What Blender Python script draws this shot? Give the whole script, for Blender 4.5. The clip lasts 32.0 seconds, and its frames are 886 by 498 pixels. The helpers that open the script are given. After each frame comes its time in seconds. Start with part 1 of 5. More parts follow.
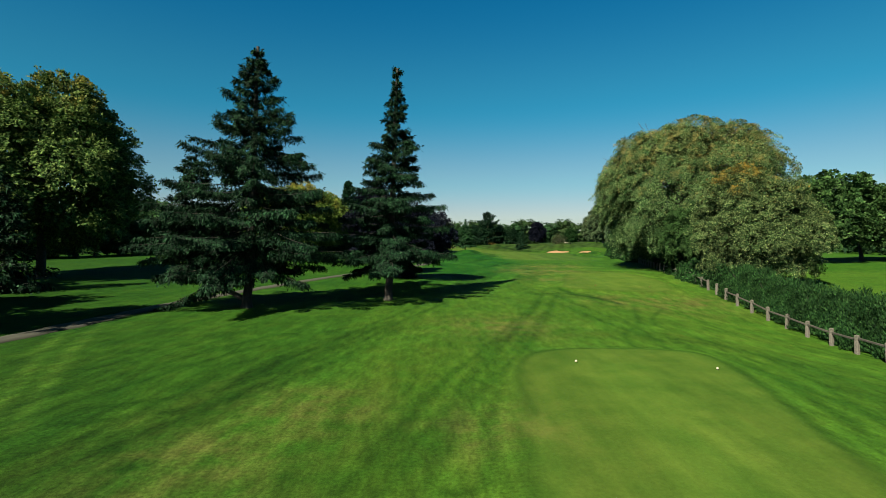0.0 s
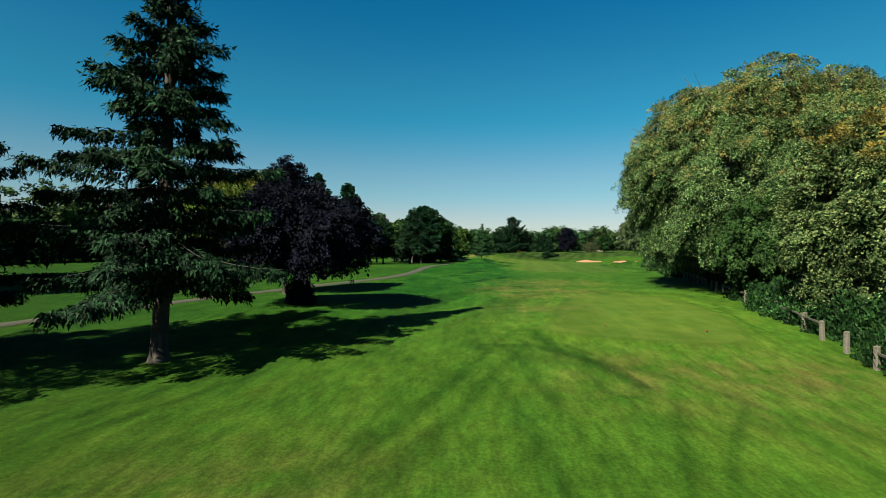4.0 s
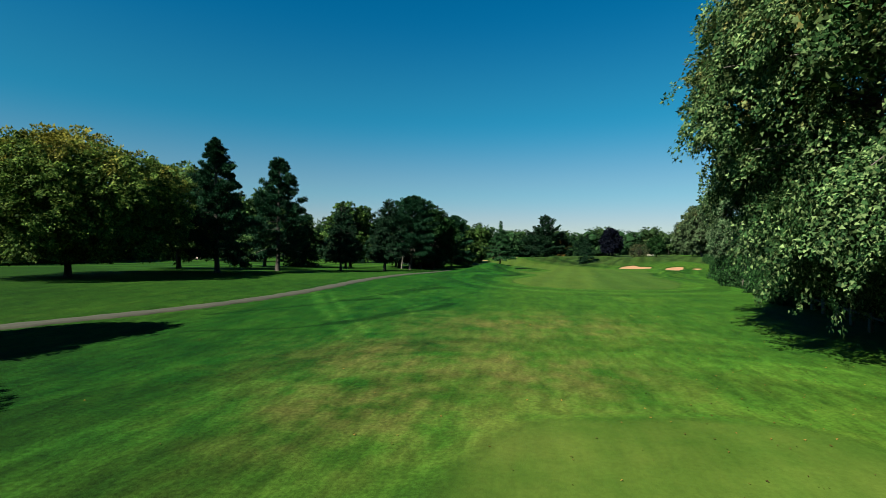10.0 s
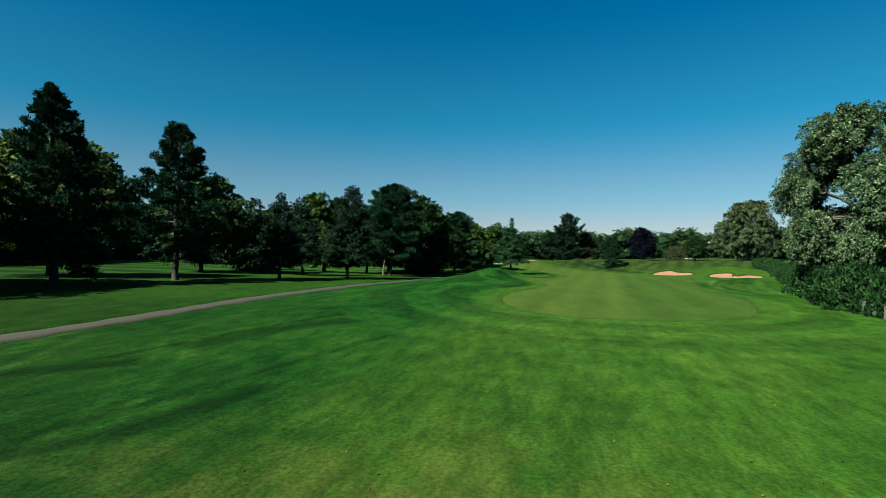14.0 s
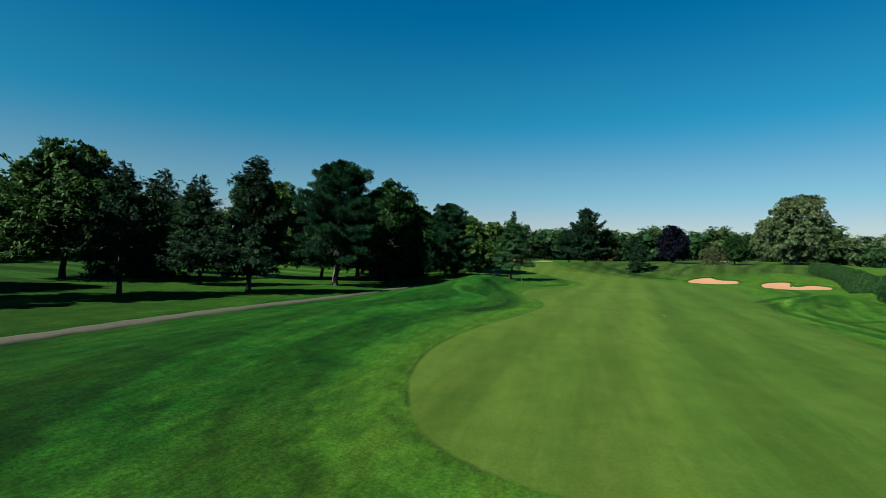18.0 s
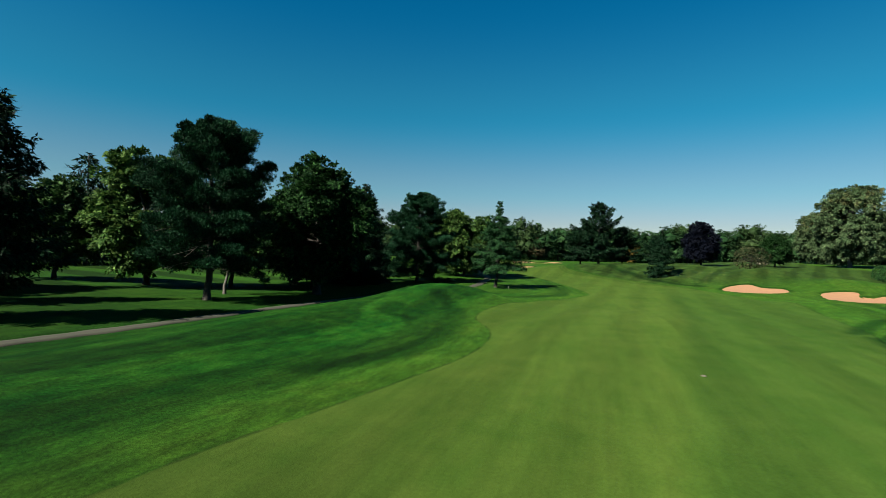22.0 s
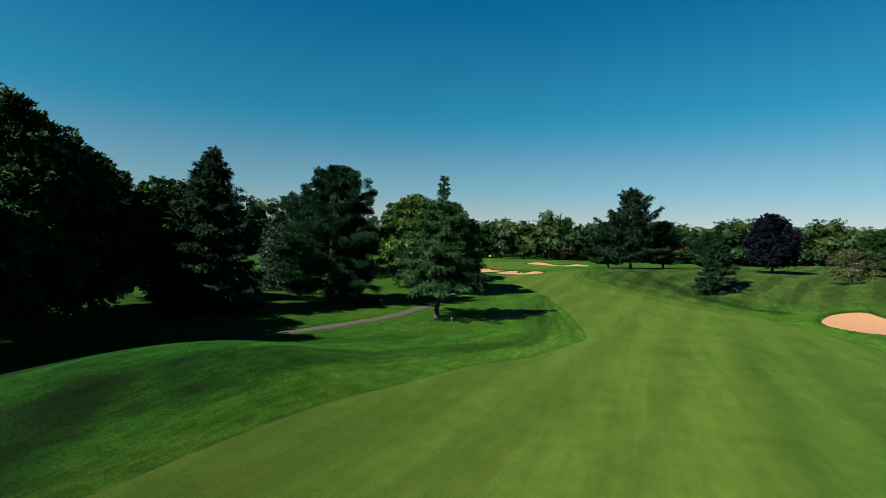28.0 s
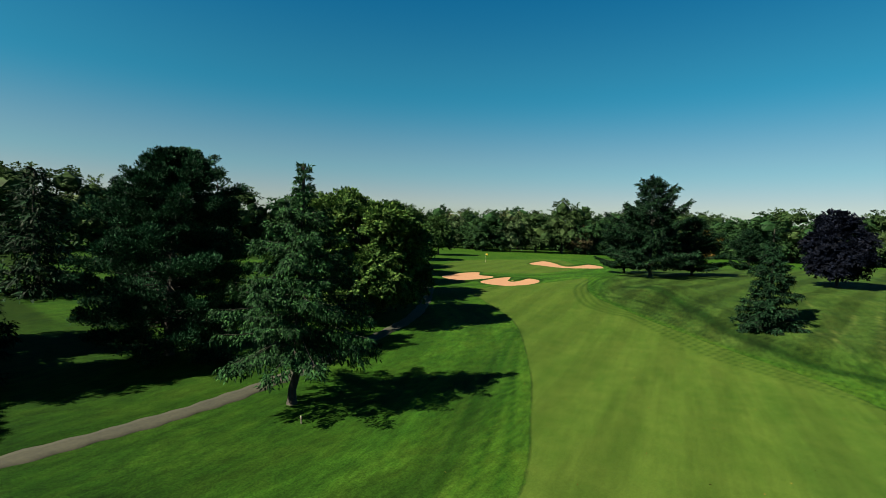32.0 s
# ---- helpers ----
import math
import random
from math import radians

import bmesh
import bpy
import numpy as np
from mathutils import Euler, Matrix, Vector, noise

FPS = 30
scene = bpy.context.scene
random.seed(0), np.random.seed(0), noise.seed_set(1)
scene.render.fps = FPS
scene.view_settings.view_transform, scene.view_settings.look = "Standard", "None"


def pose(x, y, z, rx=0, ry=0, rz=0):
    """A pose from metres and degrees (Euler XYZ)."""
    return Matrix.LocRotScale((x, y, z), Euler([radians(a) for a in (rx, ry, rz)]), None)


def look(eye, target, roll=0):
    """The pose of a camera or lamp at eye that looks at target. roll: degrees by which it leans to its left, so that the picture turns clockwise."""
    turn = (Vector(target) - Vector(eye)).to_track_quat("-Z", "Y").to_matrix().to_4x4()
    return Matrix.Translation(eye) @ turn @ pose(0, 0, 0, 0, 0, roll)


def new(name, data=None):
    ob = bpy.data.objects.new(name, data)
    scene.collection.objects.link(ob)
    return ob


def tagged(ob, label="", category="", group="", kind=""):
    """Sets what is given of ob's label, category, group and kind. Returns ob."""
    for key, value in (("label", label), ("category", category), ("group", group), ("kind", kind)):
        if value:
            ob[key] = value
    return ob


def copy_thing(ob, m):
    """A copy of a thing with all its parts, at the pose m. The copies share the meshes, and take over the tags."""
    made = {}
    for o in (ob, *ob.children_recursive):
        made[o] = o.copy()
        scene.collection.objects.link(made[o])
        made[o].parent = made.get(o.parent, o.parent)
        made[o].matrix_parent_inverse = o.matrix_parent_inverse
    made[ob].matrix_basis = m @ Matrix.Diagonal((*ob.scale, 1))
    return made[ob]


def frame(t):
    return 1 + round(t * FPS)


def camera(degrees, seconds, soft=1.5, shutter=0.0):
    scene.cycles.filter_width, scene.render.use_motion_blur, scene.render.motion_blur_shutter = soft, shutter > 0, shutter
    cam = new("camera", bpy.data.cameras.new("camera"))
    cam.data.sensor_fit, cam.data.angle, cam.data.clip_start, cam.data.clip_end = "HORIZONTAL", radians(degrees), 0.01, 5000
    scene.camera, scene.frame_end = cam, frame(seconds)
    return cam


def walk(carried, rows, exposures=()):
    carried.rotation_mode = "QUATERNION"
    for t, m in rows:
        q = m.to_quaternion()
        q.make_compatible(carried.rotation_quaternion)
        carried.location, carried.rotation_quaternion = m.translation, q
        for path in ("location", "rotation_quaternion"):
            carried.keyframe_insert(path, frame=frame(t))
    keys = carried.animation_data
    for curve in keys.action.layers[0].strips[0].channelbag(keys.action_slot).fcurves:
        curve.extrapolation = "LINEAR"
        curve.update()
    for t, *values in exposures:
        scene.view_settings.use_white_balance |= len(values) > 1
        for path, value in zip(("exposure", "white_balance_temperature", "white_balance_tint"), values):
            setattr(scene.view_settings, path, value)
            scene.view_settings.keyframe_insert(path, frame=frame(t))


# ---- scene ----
cam = camera(83.1, 32.0, 0.4)
METRES, EYE, TILT, LEAN, TURN = 157.0, 4.3, -0.95, 0.0, 0.0
ROWS = [
    (0.0, 0.0, 0.0, 0.0, 0.0, 0.0, -0.0),
    (0.5, 0.0058, 0.015, 0.0001, 0.54, 0.03, -0.05),
    (1.0, 0.0113, 0.0297, 0.0001, 1.18, 0.17, -0.12),
    (1.5, 0.0168, 0.0443, 0.0001, 1.71, 0.19, -0.18),
    (2.0, 0.0223, 0.0587, 0.0003, 2.12, 0.31, -0.27),
    (2.5, 0.0279, 0.0734, 0.0002, 2.45, 0.51, -0.31),
    (3.0, 0.0338, 0.0879, 0.0003, 2.91, 0.62, -0.39),
    (3.5, 0.0396, 0.1027, 0.0004, 3.57, 0.76, -0.46),
    (5.5, 0.0588, 0.1597, 0.0014, 5.47, 0.95, -0.47),
    (6.0, 0.0635, 0.1742, 0.0015, 5.78, 0.94, -0.5),
    (6.5, 0.0681, 0.1889, 0.0017, 6.18, 0.98, -0.53),
    (7.0, 0.0724, 0.2037, 0.0019, 6.63, 0.97, -0.56),
    (7.5, 0.0764, 0.2184, 0.002, 7.08, 1.01, -0.61),
    (8.0, 0.0801, 0.2333, 0.0021, 7.53, 1.07, -0.66),
    (8.5, 0.0832, 0.2483, 0.0022, 8.06, 1.06, -0.7),
    (9.0, 0.0858, 0.2634, 0.0022, 8.54, 1.14, -0.75),
    (9.5, 0.0883, 0.2784, 0.0026, 9.03, 1.11, -0.8),
    (10.0, 0.0904, 0.2934, 0.0031, 9.45, 1.16, -0.83),
    (10.5, 0.0923, 0.3082, 0.0036, 9.8, 1.12, -0.89),
    (11.0, 0.0943, 0.3232, 0.004, 10.19, 1.21, -0.92),
    (11.5, 0.096, 0.3383, 0.0044, 10.58, 1.19, -0.96),
    (12.0, 0.0978, 0.3535, 0.0047, 10.94, 1.23, -0.97),
    (12.5, 0.0997, 0.3688, 0.0049, 11.34, 1.29, -0.97),
    (13.0, 0.1017, 0.3839, 0.0052, 11.76, 1.28, -1.05),
    (13.5, 0.1035, 0.3992, 0.0055, 12.1, 1.33, -1.07),
    (14.0, 0.1056, 0.4145, 0.006, 12.42, 1.3, -1.13),
    (14.5, 0.1077, 0.4298, 0.0066, 12.7, 1.36, -1.18),
    (16.5, 0.1109, 0.4973, 0.0112, 13.81, 0.93, -1.71),
    (17.0, 0.1129, 0.5126, 0.0114, 14.11, 0.89, -1.73),
    (17.5, 0.115, 0.5277, 0.0116, 14.4, 0.99, -1.71),
    (18.0, 0.1171, 0.5429, 0.0121, 14.8, 0.94, -1.79),
    (18.5, 0.1189, 0.5583, 0.0124, 15.16, 0.99, -1.76),
    (19.0, 0.1209, 0.5735, 0.0127, 15.38, 0.97, -1.77),
    (19.5, 0.1231, 0.5885, 0.013, 15.66, 1.01, -1.77),
    (20.0, 0.125, 0.6039, 0.0131, 15.96, 0.98, -1.78),
    (20.5, 0.127, 0.6192, 0.0132, 16.28, 0.96, -1.8),
    (21.0, 0.1291, 0.6343, 0.0134, 16.5, 0.96, -1.79),
    (21.5, 0.1309, 0.6486, 0.0137, 16.7, 0.98, -1.83),
    (22.0, 0.133, 0.6639, 0.0142, 17.06, 0.95, -1.86),
    (22.5, 0.1349, 0.6794, 0.0146, 17.51, 0.97, -1.89),
    (23.0, 0.1367, 0.695, 0.0147, 17.8, 0.98, -1.85),
    (23.5, 0.1387, 0.7103, 0.0151, 18.01, 0.98, -1.85),
    (24.0, 0.1407, 0.7258, 0.0156, 18.41, 0.93, -1.89),
    (24.5, 0.1425, 0.7415, 0.0159, 18.94, 0.87, -1.92),
    (25.0, 0.1445, 0.7567, 0.0164, 19.51, 0.83, -1.96),
    (25.5, 0.1466, 0.7719, 0.0172, 19.99, 0.79, -1.96),
    (27.5, 0.1506, 0.8364, 0.0232, 21.41, 0.37, -2.25),
    (28.0, 0.152, 0.8521, 0.025, 21.94, 0.25, -2.24),
    (28.5, 0.1531, 0.8678, 0.0269, 22.41, 0.08, -2.24),
    (29.0, 0.1539, 0.8836, 0.0289, 22.74, -0.07, -2.23),
    (29.5, 0.1545, 0.8998, 0.0312, 23.1, -0.3, -2.27),
    (30.0, 0.1554, 0.9156, 0.0336, 23.5, -0.55, -2.32),
    (30.5, 0.156, 0.9318, 0.0364, 24.07, -0.8, -2.33),
    (31.0, 0.1562, 0.9478, 0.0394, 24.45, -1.08, -2.42),
    (31.5, 0.1567, 0.9636, 0.0424, 24.62, -1.34, -2.46),
    (32.0, 0.157, 0.9794, 0.0454, 24.87, -1.6, -2.51),
]
walk(cam, [(t, pose(0, 0, EYE, TILT, LEAN, TURN) @ pose(METRES * x, METRES * y, METRES * z, 90 + pitch, roll, yaw)) for t, x, y, z, yaw, pitch, roll in ROWS],
     [(0.0, 1.66, 6800, 10), (3.0, 1.74, 6850, 10), (8.0, 1.70, 6650, 10), (12.0, 1.6, 6200, 10), (17.0, 1.57, 6200, 10), (23.0, 1.58, 6450, 10), (28.0, 1.6, 6600, 10), (32.0, 1.64, 6950, 10)])

# ---- light ----
SUN_HIGH, SUN_FROM = 41.0, (-0.57, -0.82)
world = bpy.data.worlds.new("clear_sky")
scene.world = world
world.use_nodes = True
wn, wl = world.node_tree.nodes, world.node_tree.links
sky = wn.new("ShaderNodeTexSky")
sky.sky_type, sky.sun_disc = "NISHITA", False
sky.sun_elevation, sky.sun_rotation = radians(SUN_HIGH), math.atan2(SUN_FROM[0], SUN_FROM[1])
sky.air_density, sky.dust_density, sky.ozone_density = 1.0, 0.0, 3.0
wn["Background"].inputs["Strength"].default_value = 0.0315
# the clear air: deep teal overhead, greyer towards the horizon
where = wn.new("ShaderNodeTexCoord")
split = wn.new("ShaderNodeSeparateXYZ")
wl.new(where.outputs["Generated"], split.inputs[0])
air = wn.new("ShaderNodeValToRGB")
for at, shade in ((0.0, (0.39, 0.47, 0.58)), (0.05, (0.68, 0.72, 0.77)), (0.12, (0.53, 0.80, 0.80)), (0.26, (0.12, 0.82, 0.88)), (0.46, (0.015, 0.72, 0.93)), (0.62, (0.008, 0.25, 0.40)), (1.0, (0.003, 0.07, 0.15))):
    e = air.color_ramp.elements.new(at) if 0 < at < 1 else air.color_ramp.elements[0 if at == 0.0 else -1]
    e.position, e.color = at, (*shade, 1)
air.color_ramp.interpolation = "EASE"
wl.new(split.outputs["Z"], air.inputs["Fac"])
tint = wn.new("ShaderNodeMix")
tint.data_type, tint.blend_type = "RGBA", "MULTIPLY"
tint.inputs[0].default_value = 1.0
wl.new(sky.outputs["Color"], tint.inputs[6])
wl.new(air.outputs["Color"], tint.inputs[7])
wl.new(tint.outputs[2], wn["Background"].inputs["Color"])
sun = new("sun", bpy.data.lights.new("sun", "SUN"))
sun.data.energy, sun.data.angle, sun.data.color = 5.0, radians(0.55), (1.0, 0.92, 0.76)
flat = math.cos(radians(SUN_HIGH))
sun.matrix_world = look((-57, -82, 90), (-57 - SUN_FROM[0] * flat, -82 - SUN_FROM[1] * flat, 90 - math.sin(radians(SUN_HIGH))))

# ---- materials ----
def material(name):
    m = bpy.data.materials.new(name)
    m.use_nodes = True
    n, l = m.node_tree.nodes, m.node_tree.links
    return m, n, l, n["Principled BSDF"]


def ramp(n, l, source, stops):
    r = n.new("ShaderNodeValToRGB")
    while len(r.color_ramp.elements) < len(stops):
        r.color_ramp.elements.new(0.5)
    for e, (at, c) in zip(r.color_ramp.elements, stops):
        e.position, e.color = at, (*c, 1)
    l.new(source, r.inputs["Fac"])
    return r.outputs["Color"]


def noise_at(n, l, scale, detail=4, rough=0.55, vector=None):
    t = n.new("ShaderNodeTexNoise")
    t.inputs["Scale"].default_value, t.inputs["Detail"].default_value, t.inputs["Roughness"].default_value = scale, detail, rough
    if vector is not None:
        l.new(vector, t.inputs["Vector"])
    return t.outputs["Fac"]


def calc(n, l, op, a, b=None, c=None):
    m = n.new("ShaderNodeMath")
    m.operation = op
    for i, v in enumerate((a, b, c)):
        if v is None:
            continue
        if isinstance(v, (int, float)):
            m.inputs[i].default_value = v
        else:
            l.new(v, m.inputs[i])
    return m.outputs[0]


def span(n, l, v, lo, hi, to_lo=0.0, to_hi=1.0):
    r = n.new("ShaderNodeMapRange")
    r.interpolation_type = "SMOOTHSTEP"
    l.new(v, r.inputs["Value"])
    for key, val in (("From Min", lo), ("From Max", hi), ("To Min", to_lo), ("To Max", to_hi)):
        r.inputs[key].default_value = val
    return r.outputs["Result"]


def mixed(n, l, fac, a, b, kind="MIX"):
    m = n.new("ShaderNodeMix")
    m.data_type, m.blend_type = "RGBA", kind
    for key, v in ((0, fac), (6, a), (7, b)):
        if isinstance(v, (int, float)):
            m.inputs[key].default_value = v
        elif isinstance(v, tuple):
            m.inputs[key].default_value = (*v, 1)
        else:
            l.new(v, m.inputs[key])
    return m.outputs[2]


def bumped(n, l, height, strength, distance, shader):
    b = n.new("ShaderNodeBump")
    b.inputs["Strength"].default_value, b.inputs["Distance"].default_value = strength, distance
    l.new(height, b.inputs["Height"])
    l.new(b.outputs["Normal"], shader.inputs["Normal"])


def object_place(n):
    return n.new("ShaderNodeTexCoord").outputs["Object"]


def leafy(name, dark, mid, light, turn=None, turned=0.0, from_z=0.0, to_z=10.0, thin=0.2, rough=0.65, speck=0.45):
    """Foliage: every leaf its own tone; turn is an autumn colour that takes hold in patches, more of them higher up."""
    m, n, l, p = material(name)
    geo = n.new("ShaderNodeNewGeometry").outputs["Random Per Island"]
    place = object_place(n)
    col = ramp(n, l, geo, ((0.0, tuple(v * 0.7 for v in dark)), (0.5, tuple(v * 0.9 for v in mid)), (0.88, light), (1.0, tuple(v * 1.4 for v in light))))
    # noise that paints the self-shading of leaf clusters into their colour
    clump = span(n, l, noise_at(n, l, 0.8, 3, 0.55, place), 0.3, 0.7, 0.62, 1.38)
    col = mixed(n, l, 1.0, col, clump, "MULTIPLY")
    if turn:
        sep = n.new("ShaderNodeSeparateXYZ")
        l.new(place, sep.inputs[0])
        high = span(n, l, sep.outputs["Z"], from_z, to_z)
        patch = noise_at(n, l, speck, 3, 0.6, place)
        f = calc(n, l, "ADD", calc(n, l, "MULTIPLY", high, 0.32), patch)
        f = span(n, l, f, 0.80 - turned * 0.4, 0.98 - turned * 0.4)
        f = calc(n, l, "MULTIPLY", f, span(n, l, geo, 0.0, 0.6, 0.35, 0.95))
        col = mixed(n, l, f, col, turn)
    l.new(col, p.inputs["Base Color"])
    p.inputs["Roughness"].default_value = rough
    p.inputs["Specular IOR Level"].default_value = 0.06
    t = n.new("ShaderNodeBsdfTranslucent")
    l.new(col, t.inputs["Color"])
    mix = n.new("ShaderNodeMixShader")
    mix.inputs[0].default_value = thin
    l.new(p.outputs[0], mix.inputs[1])
    l.new(t.outputs[0], mix.inputs[2])
    l.new(mix.outputs[0], n["Material Output"].inputs["Surface"])
    return m


def barky(name, dark, light):
    m, n, l, p = material(name)
    place = object_place(n)
    s = n.new("ShaderNodeMapping")
    s.inputs["Scale"].default_value = (1, 1, 0.25)
    l.new(place, s.inputs["Vector"])
    f = noise_at(n, l, 9, 6, 0.65, s.outputs["Vector"])
    col = ramp(n, l, f, ((0.3, dark), (0.7, light)))
    col = mixed(n, l, span(n, l, noise_at(n, l, 1.3, 3, 0.5, place), 0.5, 0.75, 0, 0.5), col, (0.07, 0.075, 0.05))
    l.new(col, p.inputs["Base Color"])
    p.inputs["Roughness"].default_value = 0.9
    bumped(n, l, f, 0.8, 0.04, p)
    return m


def plain(name, a, b, scale, rough=0.8, bump=0.3, depth=0.01):
    m, n, l, p = material(name)
    place = object_place(n)
    f = noise_at(n, l, scale, 5, 0.6, place)
    g = noise_at(n, l, scale * 0.13, 3, 0.5, place)
    col = ramp(n, l, calc(n, l, "ADD", calc(n, l, "MULTIPLY", f, 0.6), calc(n, l, "MULTIPLY", g, 0.4)), ((0.35, a), (0.65, b)))
    l.new(col, p.inputs["Base Color"])
    p.inputs["Roughness"].default_value = rough
    bumped(n, l, f, bump, depth, p)
    return m


BARK_GREY = barky("grey_bark", (0.025, 0.023, 0.020), (0.10, 0.093, 0.082))
BARK_BROWN = barky("brown_bark", (0.008, 0.007, 0.006), (0.032, 0.028, 0.023))
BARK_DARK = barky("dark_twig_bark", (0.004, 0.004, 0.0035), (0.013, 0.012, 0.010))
SPRUCE = leafy("spruce_needles", (0.0013, 0.0070, 0.0034), (0.0034, 0.0155, 0.0070), (0.0092, 0.0330, 0.0130), thin=0.06)
BLUE_SPRUCE = leafy("blue_spruce_needles", (0.0174, 0.0348, 0.0348), (0.0348, 0.0638, 0.0638), (0.058, 0.0928, 0.0899), thin=0.1)
PINE = leafy("pine_needles", (0.0020, 0.0120, 0.0062), (0.0052, 0.0270, 0.0125), (0.0130, 0.0520, 0.0215), thin=0.08)
YOUNG_SPRUCE = leafy("young_spruce_needles", (0.0035, 0.017, 0.0065), (0.0078, 0.034, 0.0115), (0.018, 0.060, 0.0175), thin=0.1)
MAPLE = leafy("maple_leaves", (0.0090, 0.0300, 0.0078), (0.0185, 0.0530, 0.0130), (0.0390, 0.0800, 0.0230))
DENSE = leafy("dark_maple_leaves", (0.0030, 0.0142, 0.0042), (0.0074, 0.0300, 0.0075), (0.021, 0.062, 0.0160))
SILVER = leafy("silver_maple_leaves", (0.009, 0.036, 0.010), (0.034, 0.086, 0.026), (0.122, 0.185, 0.070), (0.205, 0.175, 0.055), 0.085, -6, 18, thin=0.34, speck=1.1)
PALE = leafy("pale_maple_leaves", (0.010, 0.036, 0.012), (0.036, 0.084, 0.032), (0.125, 0.180, 0.095), thin=0.3)
GOLD = leafy("turning_maple_leaves", (0.0120, 0.0360, 0.0100), (0.0400, 0.0800, 0.0250), (0.1080, 0.1420, 0.0540), (0.235, 0.165, 0.030), 0.22, 4, 12, speck=0.9)
TURNING = leafy("yellowing_maple_leaves", (0.0160, 0.0440, 0.0110), (0.0430, 0.0960, 0.0220), (0.1080, 0.1620, 0.0450), (0.190, 0.170, 0.038), 0.16, 8, 22, thin=0.28, speck=0.8)
GOLDEN = leafy("golden_tipped_leaves", (0.018, 0.048, 0.0085), (0.040, 0.088, 0.015), (0.085, 0.130, 0.025), (0.190, 0.180, 0.030), 0.26, 5, 12, thin=0.32)
FAR_GREEN = leafy("woodland_green_leaves", (0.0090, 0.032, 0.0110), (0.0150, 0.046, 0.0155), (0.025, 0.060, 0.0200))
FAR_OLIVE = leafy("woodland_olive_leaves", (0.0140, 0.034, 0.0110), (0.0220, 0.048, 0.0155), (0.033, 0.060, 0.0200))
LIME = leafy("lime_green_leaves", (0.011, 0.038, 0.008), (0.028, 0.072, 0.015), (0.064, 0.115, 0.027))
PURPLE = leafy("purple_leaves", (0.0009, 0.0019, 0.0048), (0.0018, 0.0034, 0.0087), (0.0046, 0.0066, 0.0143), thin=0.05)
WILLOW = leafy("grey_green_leaves", (0.020, 0.046, 0.018), (0.042, 0.080, 0.034), (0.082, 0.118, 0.056), (0.095, 0.092, 0.036), 0.0, 3, 16)
OCHRE = leafy("ochre_leaves", (0.042, 0.036, 0.011), (0.086, 0.063, 0.016), (0.150, 0.100, 0.022))
RUST = leafy("rust_leaves", (0.020, 0.022, 0.012), (0.040, 0.036, 0.018), (0.064, 0.053, 0.028))
CRAB = leafy("crab_apple_leaves", (0.013, 0.024, 0.011), (0.028, 0.040, 0.017), (0.060, 0.060, 0.028))
YEW = leafy("hedge_leaves", (0.0045, 0.0210, 0.0060), (0.0100, 0.0370, 0.0098), (0.0210, 0.0580, 0.0150), thin=0.12)
SAND = plain("bunker_sand", (0.205, 0.106, 0.052), (0.26, 0.137, 0.069), 14, 0.95, 0.4, 0.02)
PATHWAY = plain("worn_path", (0.012, 0.0145, 0.0085), (0.025, 0.0275, 0.015), 6, 0.95, 0.5, 0.01)
# darker copy of the fence wood: the rails' shade is in the colour
SHADED_WOOD = plain("shaded_wood", (0.020, 0.020, 0.014), (0.070, 0.068, 0.052), 12, 0.9, 0.5, 0.01)
GREY_WOOD = plain("weathered_wood", (0.036, 0.036, 0.027), (0.115, 0.112, 0.088), 12, 0.9, 0.5, 0.01)
WHITE = plain("white_paint", (0.27, 0.26, 0.19), (0.33, 0.31, 0.24), 20, 0.5, 0.1, 0.002)
MAROON = plain("red_paint", (0.10, 0.014, 0.010), (0.14, 0.02, 0.014), 20, 0.5, 0.1, 0.002)
YELLOW = plain("yellow_cloth", (0.40, 0.26, 0.015), (0.48, 0.33, 0.03), 8, 0.8, 0.1, 0.002)


